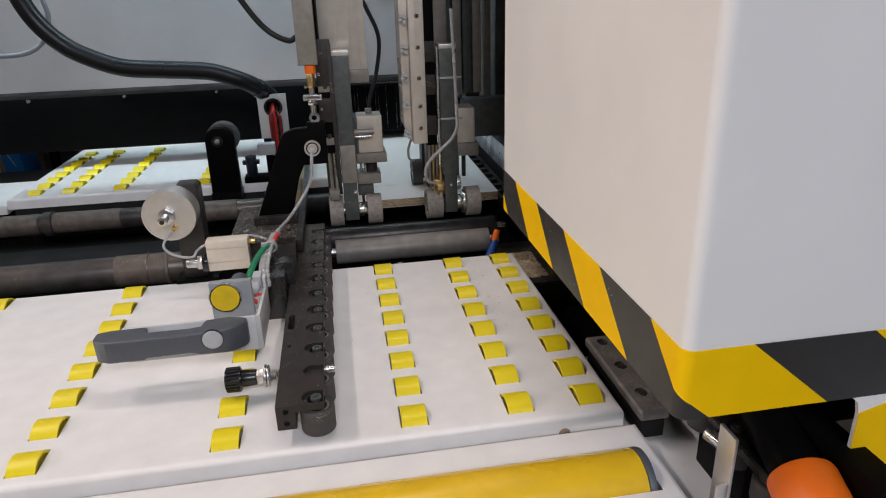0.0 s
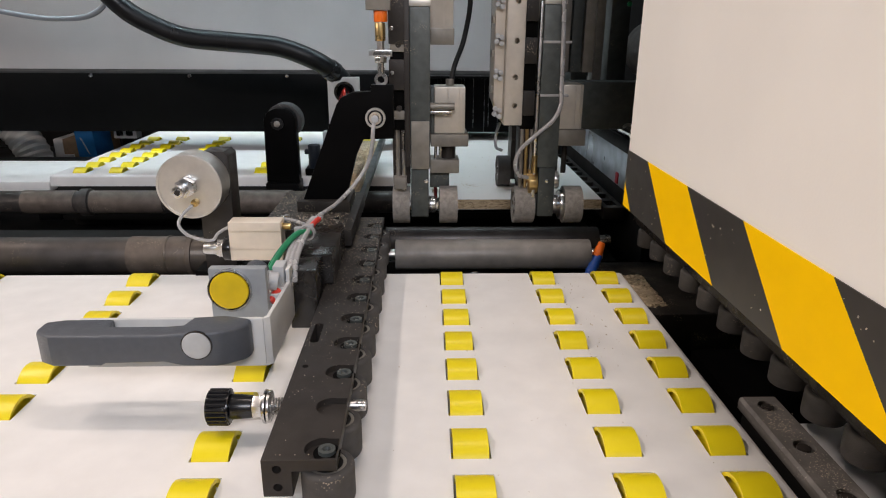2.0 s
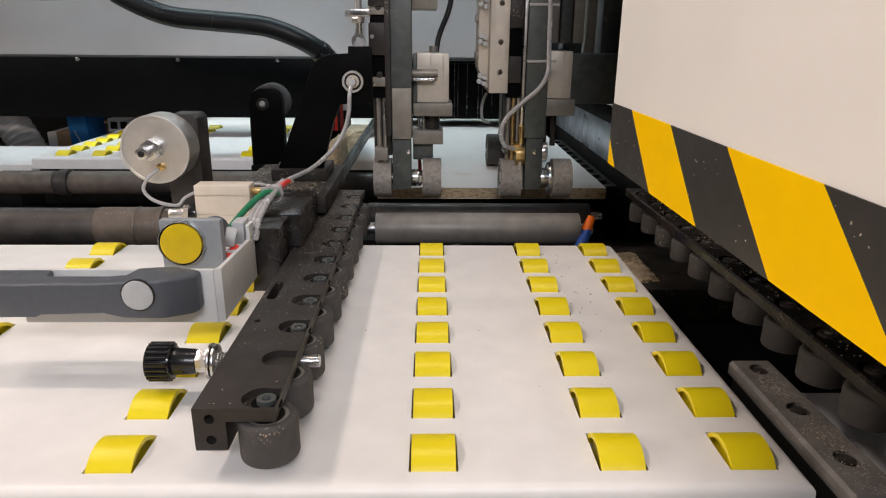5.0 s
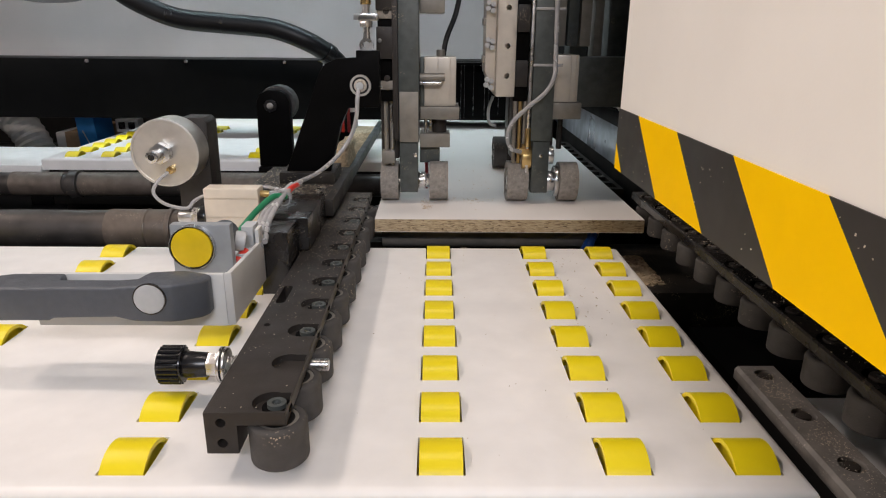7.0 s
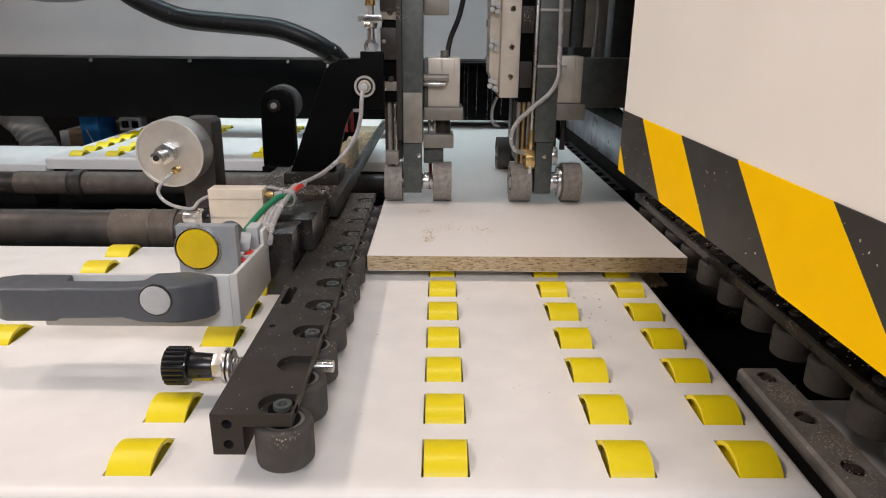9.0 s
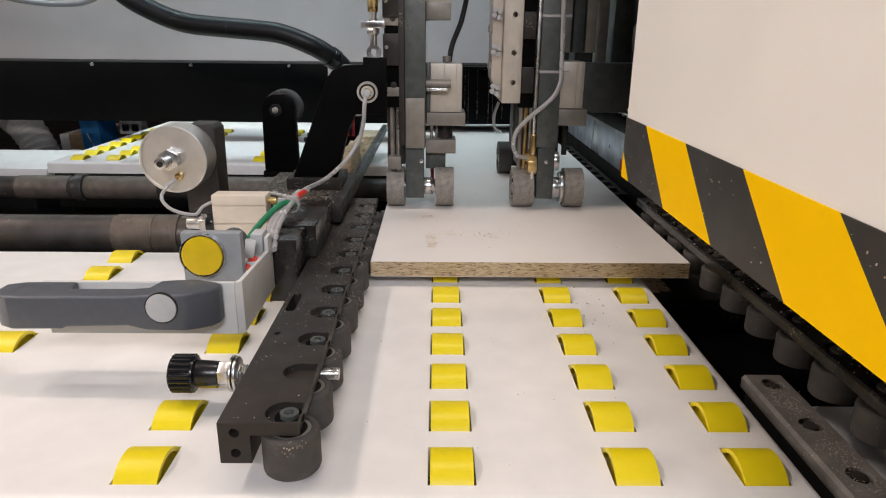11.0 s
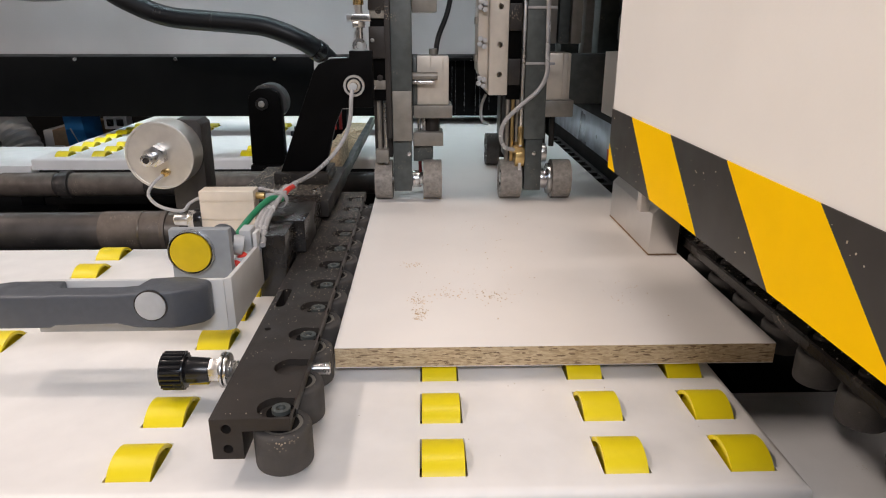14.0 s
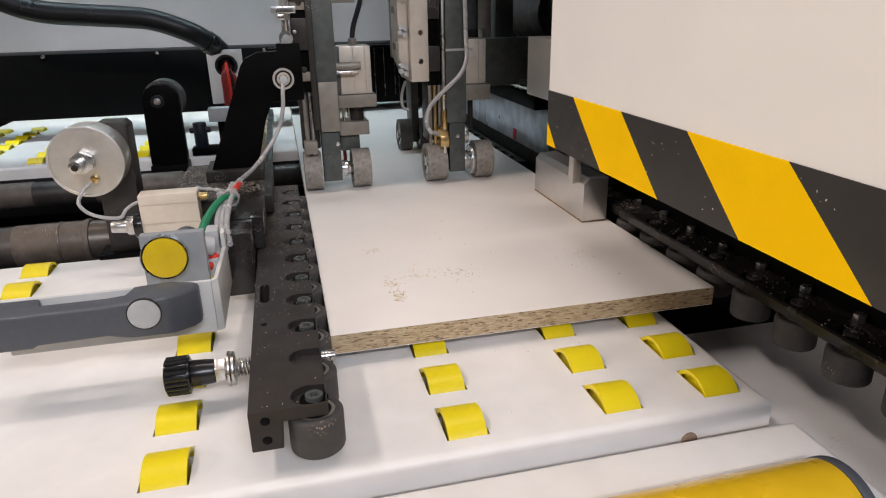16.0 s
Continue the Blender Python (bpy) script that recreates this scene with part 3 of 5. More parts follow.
def right_fence():
    t = thing("roller_fence", (0.31, 0.0, 0.93), "long black guide rail with rubber rollers along the bed", "guide fence")
    b = bx(B(), 0.2875, 0.326, -0.40, 0.505, 0.9365, 0.9475, 0.0016, 1)
    bar = part("bar", b, RAIL_BLACK, t)
    ys = [-0.0195 + 0.0545 * k for k in range(-6, 10)]
    c = B()
    for y in ys:
        cy(c, (0.302, y, 0.9440), (0.302, y, 0.96), 0.0110, 24)
    carve(bar, c)
    for y in ys:
        guide_roller(t, 0.3030, y, 0.9095, 0.9335, 0.0168)
        part("spacer", cy(B(), (0.3030, y, 0.9300), (0.3030, y, 0.9366), 0.0085, 20), VOID, t)
        h = part("bolt", cy(B(), (0.302, y, 0.937), (0.302, y, 0.9478), 0.0066, 20, 0.0006), BLACK_ANOD, t)
        part("socket", hexa(B(), (0.302, y, 0.944), (0.302, y, 0.9480), 0.0028), STEEL, h)
    part("web", bx(B(), 0.327, 0.352, -0.40, 0.505, 0.938, 0.985, 0.001), BLACK_PAINT, t)
    for k in range(9):
        part("stud", hexa(B(), (0.319, -0.17 + 0.0545 * k, 0.9475), (0.319, -0.17 + 0.0545 * k, 0.954), 0.005), STEEL, t)
    rnd = random.Random(8)
    b = chips(B(), 230, lambda: (0.288 + 0.036 * rnd.random(), -0.1 + 0.6 * rnd.random() ** 0.8, 0.9478), 0.0007, rnd)
    tagged(part("sawdust", b, SAWDUST, t), kind="stuff")
    b = chips(B(), 900, lambda: (0.262 + 0.045 * rnd.random(), 0.385 + 0.115 * rnd.random(), 0.8523 + 0.001 * rnd.random()), 0.0026, rnd)
    heap(b, 0.282, 0.425, 0.8523, 0.026, 0.045, 0.006, 5.0)
    heap(b, 0.268, 0.475, 0.8523, 0.018, 0.030, 0.007, 6.0)
    d = solo("sawdust_pile", b, SAWDUST_PILE, (0.285, 0.44, 0.852), "loose pile of pale sawdust on the black ledge", "sawdust", kind="stuff")
    # rear slotted rail
    t = thing("slotted_rail", (0.30, 0.8, 0.89), "black slotted chain rail behind the press wheels", "rail")
    bar = part("bar", bx(B(), 0.287, 0.322, 0.66, 1.15, 0.893, 0.915, 0.001), BLACK_ANOD, t)
    c = B()
    for k in range(10):
        bx(c, 0.295, 0.314, 0.675 + 0.047 * k, 0.705 + 0.047 * k, 0.905, 0.93, 0)
    carve(bar, c)


right_fence()


# ---- switch console on the fence ----
def console():
    t = thing("handle_console", (-0.2, 0.1, 0.95), "pale grey bracket with a dark grey pull handle", "handle")
    part("front_panel", bx(B(), -0.3065, -0.1560, 0.084, 0.088, 0.9340, 0.9785, 0.0012), PALE_GREY, t)
    b = plate(B(), [(-0.175, 0.0882), (-0.1537, 0.0882), (-0.1547, 0.19), (-0.170, 0.19)], 0.9360, 0.9390, "z", 0.0006)
    part("base_plate", b, PALE_GREY, t)
    b = B()
    v = [(-0.1559, 0.0842), (-0.1510, 0.0880), (-0.1510, 0.1885), (-0.1545, 0.1885), (-0.1545, 0.0900), (-0.1559, 0.0882)]
    lo, hi = [b.verts.new((x, y, 0.9340)) for x, y in v], [b.verts.new((x, y, z)) for (x, y), z in zip(v, (0.9785, 0.9785, 0.974, 0.974, 0.9785, 0.9785))]
    b.faces.new(lo), b.faces.new(hi)
    for i in range(6):
        b.faces.new((lo[i], lo[(i + 1) % 6], hi[(i + 1) % 6], hi[i]))
    bmesh.ops.recalc_face_normals(b, faces=b.faces)
    bevel_new(b, set(), 0.0006)
    part("side_panel", b, PALE_GREY, t)
    part("post", bx(B(), -0.1545, -0.1510, 0.1740, 0.1884, 0.9745, 0.988, 0.0008), PALE_GREY, t)
    # grip: a bar between two swelling ends that run back to the panel
    stations = ((-0.334, 0.0700, 0.0836, 0.949, 0.976), (-0.331, 0.0640, 0.0836, 0.949, 0.977), (-0.316, 0.0525, 0.0836, 0.952, 0.979),
                (-0.278, 0.0510, 0.0836, 0.953, 0.979), (-0.274, 0.0510, 0.0690, 0.955, 0.9795), (-0.228, 0.0510, 0.0690, 0.956, 0.9795),
                (-0.216, 0.0510, 0.0690, 0.953, 0.9805), (-0.212, 0.0510, 0.0836, 0.9525, 0.9805), (-0.187, 0.0510, 0.0836, 0.952, 0.9820),
                (-0.181, 0.0535, 0.0836, 0.9515, 0.9815), (-0.169, 0.0660, 0.0836, 0.949, 0.9795), (-0.165, 0.0730, 0.0836, 0.949, 0.9780))
    b = B()
    rows = [[b.verts.new(p) for p in ((x, ya, za), (x, yb, za), (x, yb, zb), (x, ya, zb))] for x, ya, yb, za, zb in stations]
    b.faces.new(rows[0]), b.faces.new(rows[-1])
    for r0, r1 in zip(rows, rows[1:]):
        for i in range(4):
            b.faces.new((r0[i], r0[(i + 1) % 4], r1[(i + 1) % 4], r1[i]))
    bmesh.ops.recalc_face_normals(b, faces=b.faces)
    long_edges = [e for e in b.edges if abs(e.verts[0].co.x - e.verts[1].co.x) > 1e-5 or e.verts[0].co.x > -0.1651 or e.verts[0].co.x < -0.3339]
    bmesh.ops.bevel(b, geom=long_edges, offset=0.0022, segments=3, profile=0.5, affect="EDGES")
    g = part("grip", b, GREY_PLASTIC, t, "dark grey plastic pull handle")
    part("cap_seat", ring(B(), (-0.2005, 0.0498, 0.9712), (-0.2005, 0.0520, 0.9712), 0.0122, 0.0114, 40), BLACK_PLASTIC, g)
    part("cap", cy(B(), (-0.2005, 0.0490, 0.9712), (-0.2005, 0.0520, 0.9712), 0.0113, 36, 0.0008), LIGHT_GREY, g, "light grey round screw cap")

    t = thing("push_button", (-0.187, 0.15, 0.963), "yellow round push button in a grey housing", "switch")
    part("housing", bx(B(), -0.2135, -0.163, 0.132, 0.142, 0.9560, 1.0045, 0.0012), MID_GREY, t)
    part("barrel", cy(B(), (-0.184, 0.1421, 0.982), (-0.184, 0.186, 0.982), 0.012, 32, 0.001), GREY_PLASTIC, t)
    part("button", cy(B(), (-0.195, 0.1262, 0.9855), (-0.195, 0.134, 0.9855), 0.0172, 48, 0.001), BUTTON, t, "flat yellow button")
    part("bezel", ring(B(), (-0.195, 0.1270, 0.9855), (-0.195, 0.134, 0.9855), 0.0192, 0.0185, 48), STEEL, t, "thin chrome bezel")
    part("bezel_gap", ring(B(), (-0.195, 0.1285, 0.9855), (-0.195, 0.134, 0.9855), 0.0184, 0.0174, 48), BLACK_PLASTIC, t)
    part("gland", cy(B(), (-0.1685, 0.160, 0.982), (-0.160, 0.162, 0.980), 0.009, 24, 0.001), LIGHT_GREY, t)
    part("terminal", bx(B(), -0.166, -0.156, 0.150, 0.170, 0.956, 0.972, 0.001), LIGHT_GREY, t)
    part("plug", cy(B(), (-0.166, 0.150, 0.965), (-0.158, 0.160, 0.972), 0.0045, 16, 0.001), HOSE_RED, t, "small red plug")
    part("connector", bx(B(), -0.1675, -0.1565, 0.176, 0.196, 0.962, 0.990, 0.0015), LIGHT_GREY, t)
    part("connector_pin", cy(B(), (-0.176, 0.178, 0.981), (-0.1676, 0.180, 0.981), 0.004, 16), STEEL, t)


console()


def short_cylinder():
    t = thing("compact_cylinder", (-0.215, 0.33, 0.955), "pale aluminium compact air cylinder with grooves", "air cylinder")
    b = part("body", bx(B(), -0.2500, -0.1890, 0.320, 0.344, 0.9440, 0.9910, 0.0012), CREAM, t)
    c = B()
    bx(c, -0.26, -0.17, 0.316, 0.3215, 0.9785, 0.9803, 0)
    bx(c, -0.26, -0.17, 0.316, 0.3215, 0.9570, 0.9588, 0)
    carve(b, c)
    part("flange", cy(B(), (-0.2585, 0.330, 0.956), (-0.2500, 0.330, 0.956), 0.0140, 32, 0.001), BLACK_PLASTIC, t)
    part("nut", hexa(B(), (-0.2665, 0.330, 0.956), (-0.2587, 0.330, 0.956), 0.0110), STEEL, t)
    part("fitting", cy(B(), (-0.2830, 0.330, 0.956), (-0.2665, 0.330, 0.956), 0.0065, 20, 0.001, 0.0075), STEEL, t)
    part("elbow", cy(B(), (-0.1890, 0.332, 0.983), (-0.179, 0.332, 0.983), 0.004, 16, 0.0006), BRASS, t)
    part("mount", bx(B(), -0.24, -0.195, 0.3442, 0.38, 0.946, 0.968, 0.001), BLACK_PAINT, t)

    t = thing("hose_bundle", (-0.16, 0.28, 0.97), "bundle of clear, red and green air hoses tied together", "air hose")
    part("clear_hose", tube(B(), [(-0.0845, 0.430, 1.094), (-0.086, 0.421, 1.080), (-0.088, 0.424, 1.060), (-0.096, 0.430, 1.035), (-0.112, 0.42, 1.012), (-0.130, 0.375, 0.999), (-0.147, 0.31, 0.998), (-0.1555, 0.26, 0.992), (-0.157, 0.21, 0.981), (-0.157, 0.17, 0.968)], 0.0026, 12), HOSE_CLEAR, t)
    for i in range(3):
        o = 0.0045 * (i - 1)
        part("clear_hose", tube(B(), [(-0.145 + o, 0.315, 0.998), (-0.152 + o, 0.27, 0.995 + o / 2), (-0.156 + o, 0.22, 0.985), (-0.152 + o, 0.18, 0.970 + o)], 0.0028, 12), HOSE_CLEAR, t)
    part("red_hose", tube(B(), [(-0.1420, 0.308, 0.9985), (-0.1445, 0.292, 0.9990), (-0.1480, 0.272, 0.9960)], 0.0032, 12), HOSE_RED, t)
    part("green_hose", tube(B(), [(-0.146, 0.27, 0.995), (-0.156, 0.258, 0.998), (-0.166, 0.235, 0.991), (-0.172, 0.205, 0.983), (-0.176, 0.17, 0.975)], 0.0030, 12), HOSE_GREEN, t)
    part("green_hose", tube(B(), [(-0.149, 0.275, 0.993), (-0.160, 0.266, 0.994), (-0.171, 0.24, 0.986), (-0.177, 0.21, 0.978), (-0.181, 0.175, 0.970)], 0.0030, 12), HOSE_GREEN, t)
    part("tie", ring(B(), (-0.1495, 0.277, 0.994), (-0.1505, 0.272, 0.993), 0.0092, 0.0078, 20), HOSE_CLEAR, t)
    part("tie_head", bx(B(), -0.163, -0.154, 0.268, 0.275, 0.993, 1.001, 0.0015), HOSE_CLEAR, t)


short_cylinder()


def brake_disc():
    t = thing("disc_cylinder", (-0.28, 0.40, 0.9), "round aluminium air cylinder on a black post", "air cylinder")
    cx, cz = -0.3035, 1.0235
    d = part("drum", cy(B(), (cx, 0.360, cz), (cx, 0.396, cz), 0.0395, 64, 0.0015), ALU, t)
    c = cy(B(), (cx, 0.350, cz), (cx, 0.3615, cz), 0.0365, 64)
    carve(d, c)
    part("nut", hexa(B(), (cx - 0.002, 0.350, cz + 0.001), (cx - 0.002, 0.362, cz + 0.001), 0.0125), STEEL, t)
    part("fitting", cy(B(), (cx - 0.004, 0.332, cz), (cx - 0.004, 0.351, cz), 0.0070, 24, 0.001), STEEL, t)
    part("bore", cy(B(), (cx - 0.004, 0.3312, cz), (cx - 0.004, 0.3335, cz), 0.0035, 20), BLACK_PLASTIC, t)
    part("bleed_screw", cy(B(), (cx + 0.006, 0.354, cz - 0.019), (cx + 0.006, 0.362, cz - 0.019), 0.0045, 16, 0.0006), BRASS, t)
    part("post", plate(B(), [(-0.306, 0.905), (-0.266, 0.905), (-0.264, 1.054), (-0.269, 1.0595), (-0.296, 1.0595), (-0.306, 1.04)], 0.3965, 0.434, "y", 0.0015), BLACK_ANOD, t, "black anodised post")
    part("foot", bx(B(), -0.318, -0.252, 0.385, 0.425, 0.8785, 0.906, 0.0015), BLACK_PAINT, t)
    part("clear_hose", tube(B(), [(cx + 0.004, 0.354, cz - 0.021), (cx - 0.006, 0.346, cz - 0.030), (cx - 0.010, 0.340, cz - 0.042), (cx + 0.004, 0.333, cz - 0.053), (cx + 0.030, 0.328, cz - 0.057), (-0.266, 0.336, 0.9735), (-0.254, 0.347, 0.9780), (-0.22, 0.3490, 0.9850), (-0.193, 0.3485, 0.9870), (-0.178, 0.338, 0.9885), (-0.160, 0.312, 0.992)], 0.0020, 12), HOSE_CLEAR, t)


brake_disc()


def rear_post():
    t = thing("pinch_wheel", (-0.31, 0.93, 0.9), "black post with a dark rubber wheel", "wheel post")
    part("post", plate(B(), [(-0.3445, 0.899), (-0.2775, 0.899), (-0.2785, 1.026), (-0.284, 1.040), (-0.297, 1.048), (-0.320, 1.048), (-0.335, 1.041), (-0.3425, 1.026)], 0.920, 0.945, "y", 0.002), BLACK_PAINT, t)
    w = part("wheel", cy(B(), (-0.308, 0.946, 1.018), (-0.308, 0.986, 1.018), 0.0365, 48, 0.003), RUBBER, t, "dark grey rubber wheel")
    part("washer", cy(B(), (-0.315, 0.917, 1.0180), (-0.315, 0.921, 1.0180), 0.0125, 24, 0.0006), BLACK_PLASTIC, t)
    part("bolt", cy(B(), (-0.315, 0.9145, 1.0180), (-0.315, 0.9172, 1.0180), 0.0062, 20, 0.0005), STEEL, t, "zinc cap screw")
    part("foot", bx(B(), -0.3445, -0.2775, 0.905, 0.96, 0.7805, 0.8985, 0.002), BLACK_PAINT, t)


rear_post()


# ---- arm and press heads ----
def arm():
    t = thing("swing_arm", (-0.12, 0.45, 0.972), "black angled steel arm with an air fitting", "arm")
    part("plate", plate(B(), [(-0.183, 0.986), (-0.126, 0.986), (-0.110, 1.046), (-0.100, 1.0675), (-0.060, 1.0685), (-0.060, 1.137), (-0.0885, 1.137), (-0.0885, 1.1285), (-0.112, 1.1275), (-0.127, 1.121), (-0.133, 1.113)], 0.441, 0.456, "y", 0.001), BLACK_PAINT, t)
    part("base", bx(B(), -0.190, -0.12, 0.43, 0.50, 0.9725, 0.987, 0.0015), BLACK_DUSTY, t)
    part("fitting_seat", ring(B(), (-0.0835, 0.436, 1.0955), (-0.0835, 0.442, 1.0955), 0.0130, 0.0104, 36), ALU, t)
    part("seal", ring(B(), (-0.0835, 0.4378, 1.0955), (-0.0835, 0.442, 1.0955), 0.0103, 0.0080, 32), BLACK_PLASTIC, t)
    part("fitting_ring", ring(B(), (-0.0835, 0.4345, 1.0955), (-0.0835, 0.4415, 1.0955), 0.0079, 0.0052, 32), ALU_WARM, t)
    part("fitting", hexa(B(), (-0.0835, 0.431, 1.0955), (-0.0835, 0.440, 1.0955), 0.0051), BRASS, t)
    part("collet", cy(B(), (-0.0835, 0.426, 1.0955), (-0.0835, 0.432, 1.0955), 0.0048, 20, 0.0006), LIGHT_GREY, t)
    part("brush", plate(B(), [(-0.16, 0.545), (-0.125, 0.545), (-0.118, 1.05), (-0.160, 1.05)], 0.950, 0.962, "z", 0.001), SAWDUST_PILE, t, "guide strip caked with tan sawdust")
    part("rail_strip", plate(B(), [(-0.122, 0.56), (-0.112, 0.56), (-0.110, 1.12), (-0.120, 1.12)], 0.950, 0.9655, "z", 0.001), GREY_BAR, t)
    rnd = random.Random(12)
    b = chips(B(), 700, lambda: (-0.158 + 0.036 * rnd.random(), 0.55 + 0.40 * rnd.random(), 0.9628), 0.0024, rnd)
    heap(b, -0.146, 0.600, 0.9625, 0.014, 0.045, 0.014, 1.0)
    heap(b, -0.143, 0.690, 0.9625, 0.016, 0.055, 0.022, 2.0)
    heap(b, -0.150, 0.800, 0.9625, 0.014, 0.070, 0.018, 3.0)
    tagged(part("sawdust", b, SAWDUST_PILE, t), kind="stuff")
    b = bx(B(), -0.140, -0.119, 0.565, 0.650, 0.9622, 0.998, 0.007, 3)
    bmesh.ops.subdivide_edges(b, edges=[e for e in b.edges if e.calc_length() > 0.012], cuts=5, use_grid_fill=True)
    for v in b.verts:
        if v.co.z > 0.966:
            v.co += 0.0045 * Vector((noise.noise(v.co * 55), noise.noise(v.co * 55 + Vector((7, 0, 0))), noise.noise(v.co * 55 + Vector((0, 9, 0)))))
    tagged(part("sawdust_cake", b, SAWDUST_PILE, t, "tan clump of caked sawdust"), kind="stuff")
    # rod eye above the arm
    t = thing("rod_clevis", (-0.074, 0.45, 1.137), "zinc rod end with an orange cap above the arm", "clevis")
    part("eye", ring(B(), (-0.0755, 0.444, 1.143), (-0.0755, 0.454, 1.143), 0.0085, 0.0045, 24), STEEL, t)
    part("rod", cy(B(), (-0.0755, 0.449, 1.150), (-0.0755, 0.449, 1.205), 0.0045, 20), STEEL, t)
    part("nut", hexa(B(), (-0.0755, 0.449, 1.164), (-0.0755, 0.449, 1.171), 0.0085), STEEL, t)
    part("collar", bx(B(), -0.090, -0.061, 0.442, 0.456, 1.1715, 1.1795, 0.001), STEEL, t)
    part("amber_glass", cy(B(), (-0.0755, 0.449, 1.19), (-0.0755, 0.449, 1.212), 0.0065, 20, 0.001), BRASS, t)
    part("cap", cy(B(), (-0.0745, 0.449, 1.2125), (-0.0745, 0.449, 1.226), 0.0085, 24, 0.001), ORANGE, t, "orange cap")
    part("body", bx(B(), -0.092, -0.062, 0.437, 0.462, 1.2265, 1.40, 0.001), ALU_DULL, t)


arm()

WHEEL_R = 0.0275
press_wheels = []


def press_wheel(head, x0, x1, y, z, m=None):
    w = part("wheel", ring(B(), (x0, y, z), (x1, y, z), WHEEL_R, WHEEL_R - 0.008, 48), m or RUBBER_GREY, head, "dusty knurled rubber wheel", at=((x0 + x1) / 2, y, z))
    part("rim", cy(B(), (x0 + 0.002, y, z), (x1 - 0.002, y, z), WHEEL_R - 0.0078, 32), STEEL, w)
    for a in range(3):
        c = (y + 0.011 * math.cos(2.1 * a), z + 0.011 * math.sin(2.1 * a))
        part("rim_screw", cy(B(), (x0 + 0.0008, *c), (x1 - 0.0008, *c), 0.0028, 10), BLACK_PLASTIC, w)
    press_wheels.append(w)
    return w


def head_left():
    t = thing("press_head", (-0.02, 0.53, 0.93), "tall press head with two dusty rubber wheels", "press head", "press heads")
    part("column", bx(B(), -0.0400, -0.0125, 0.500, 0.535, 1.016, 1.232, 0.0012), GREY_BAR, t)
    part("column_cap", bx(B(), -0.0405, -0.0120, 0.4995, 0.5355, 1.2325, 1.241, 0.001), ALU, t)
    part("pad", bx(B(), -0.0390, -0.0135, 0.4975, 0.4998, 1.016, 1.083, 0.0006), ALU_DULL, t)
    part("lower_bar", bx(B(), -0.0395, -0.0145, 0.502, 0.535, 0.945, 1.0155, 0.0012), GREY_BAR, t)
    part("guide", bx(B(), -0.0665, -0.0405, 0.505, 0.55, 1.07, 1.252, 0.001), BLACK_PAINT, t)
    part("guide_rail", bx(B(), -0.0475, -0.0403, 0.4965, 0.5045, 1.02, 1.25, 0.0006), BLACK_ANOD, t)
    for z in (1.10, 1.142, 1.184, 1.225):
        part("cap_screw", cy(B(), (-0.055, 0.500, z), (-0.055, 0.505, z), 0.004, 16, 0.0005), BLACK_ANOD, t)
    part("carriage", bx(B(), -0.0680, -0.0410, 0.498, 0.5045, 1.125, 1.165, 0.001), BLACK_ANOD, t)
    part("carriage", bx(B(), -0.0680, -0.0410, 0.498, 0.5045, 1.185, 1.26, 0.001), BLACK_ANOD, t)
    for x in (-0.058, -0.050):
        part("rod", cy(B(), (x, 0.515, 0.975), (x, 0.515, 1.07), 0.0030, 16), ALU_DULL if x < -0.055 else STEEL, t)
    part("guide_foot", bx(B(), -0.0655, -0.0408, 0.5195, 0.552, 0.990, 1.0695, 0.001), BLACK_ANOD, t)
    part("link", bx(B(), -0.064, -0.046, 0.500, 0.53, 0.986, 1.003, 0.001), ALU_DULL, t)
    part("axle", cy(B(), (-0.066, 0.525, 0.9575), (0.028, 0.525, 0.9575), 0.006, 24), STEEL, t)
    part("hub", cy(B(), (-0.0145, 0.525, 0.9575), (-0.004, 0.525, 0.9575), 0.012, 28, 0.001), STEEL, t)
    part("hub_nut", hexa(B(), (-0.0035, 0.525, 0.9575), (0.0015, 0.525, 0.9575), 0.010), STEEL, t)
    press_wheel(t, -0.0665, -0.0420, 0.525, 0.9575)
    press_wheel(t, 0.0015, 0.0275, 0.525, 0.9575)
    # actuator on the column
    a = part("actuator", bx(B(), -0.006, 0.0375, 0.525, 0.572, 1.062, 1.127, 0.0015), ALU_WARM, t, "warm grey aluminium actuator")
    c = B()
    bx(c, 0.0285, 0.0300, 0.52, 0.527, 1.05, 1.14, 0)
    bx(c, 0.0120, 0.0135, 0.52, 0.527, 1.05, 1.14, 0)
    carve(a, c)
    part("actuator_base", bx(B(), -0.0115, 0.0425, 0.520, 0.578, 1.044, 1.0615, 0.0015), ALU_DULL, t)
    part("guide_pin", cy(B(), (-0.0122, 0.516, 1.1015), (0.022, 0.516, 1.1015), 0.0052, 24, 0.0006), ALU_DULL, t)
    part("guide_pin", cy(B(), (-0.0122, 0.516, 1.0935), (0.018, 0.516, 1.0935), 0.0030, 20, 0.0006), STEEL, t)
    part("cable_gland", cy(B(), (0.0165, 0.552, 1.1275), (0.0165, 0.552, 1.136), 0.006, 20, 0.001), ALU_DULL, t)
    part("piston_neck", cy(B(), (0.014, 0.545, 1.02), (0.014, 0.545, 1.044), 0.0115, 28), BLACK_ANOD, t)
    for x in (-0.004, 0.003):
        part("piston_rod", cy(B(), (x, 0.535, 1.02), (x, 0.535, 1.044), 0.0022, 16), STEEL, t)
    part("side_panel", bx(B(), -0.0118, -0.0064, 0.5255, 0.57, 1.0617, 1.1262, 0.0008), GREY_BAR, t)
    part("rod_plate", bx(B(), -0.0122, 0.030, 0.522, 0.565, 1.005, 1.024, 0.0012), ALU_DULL, t)
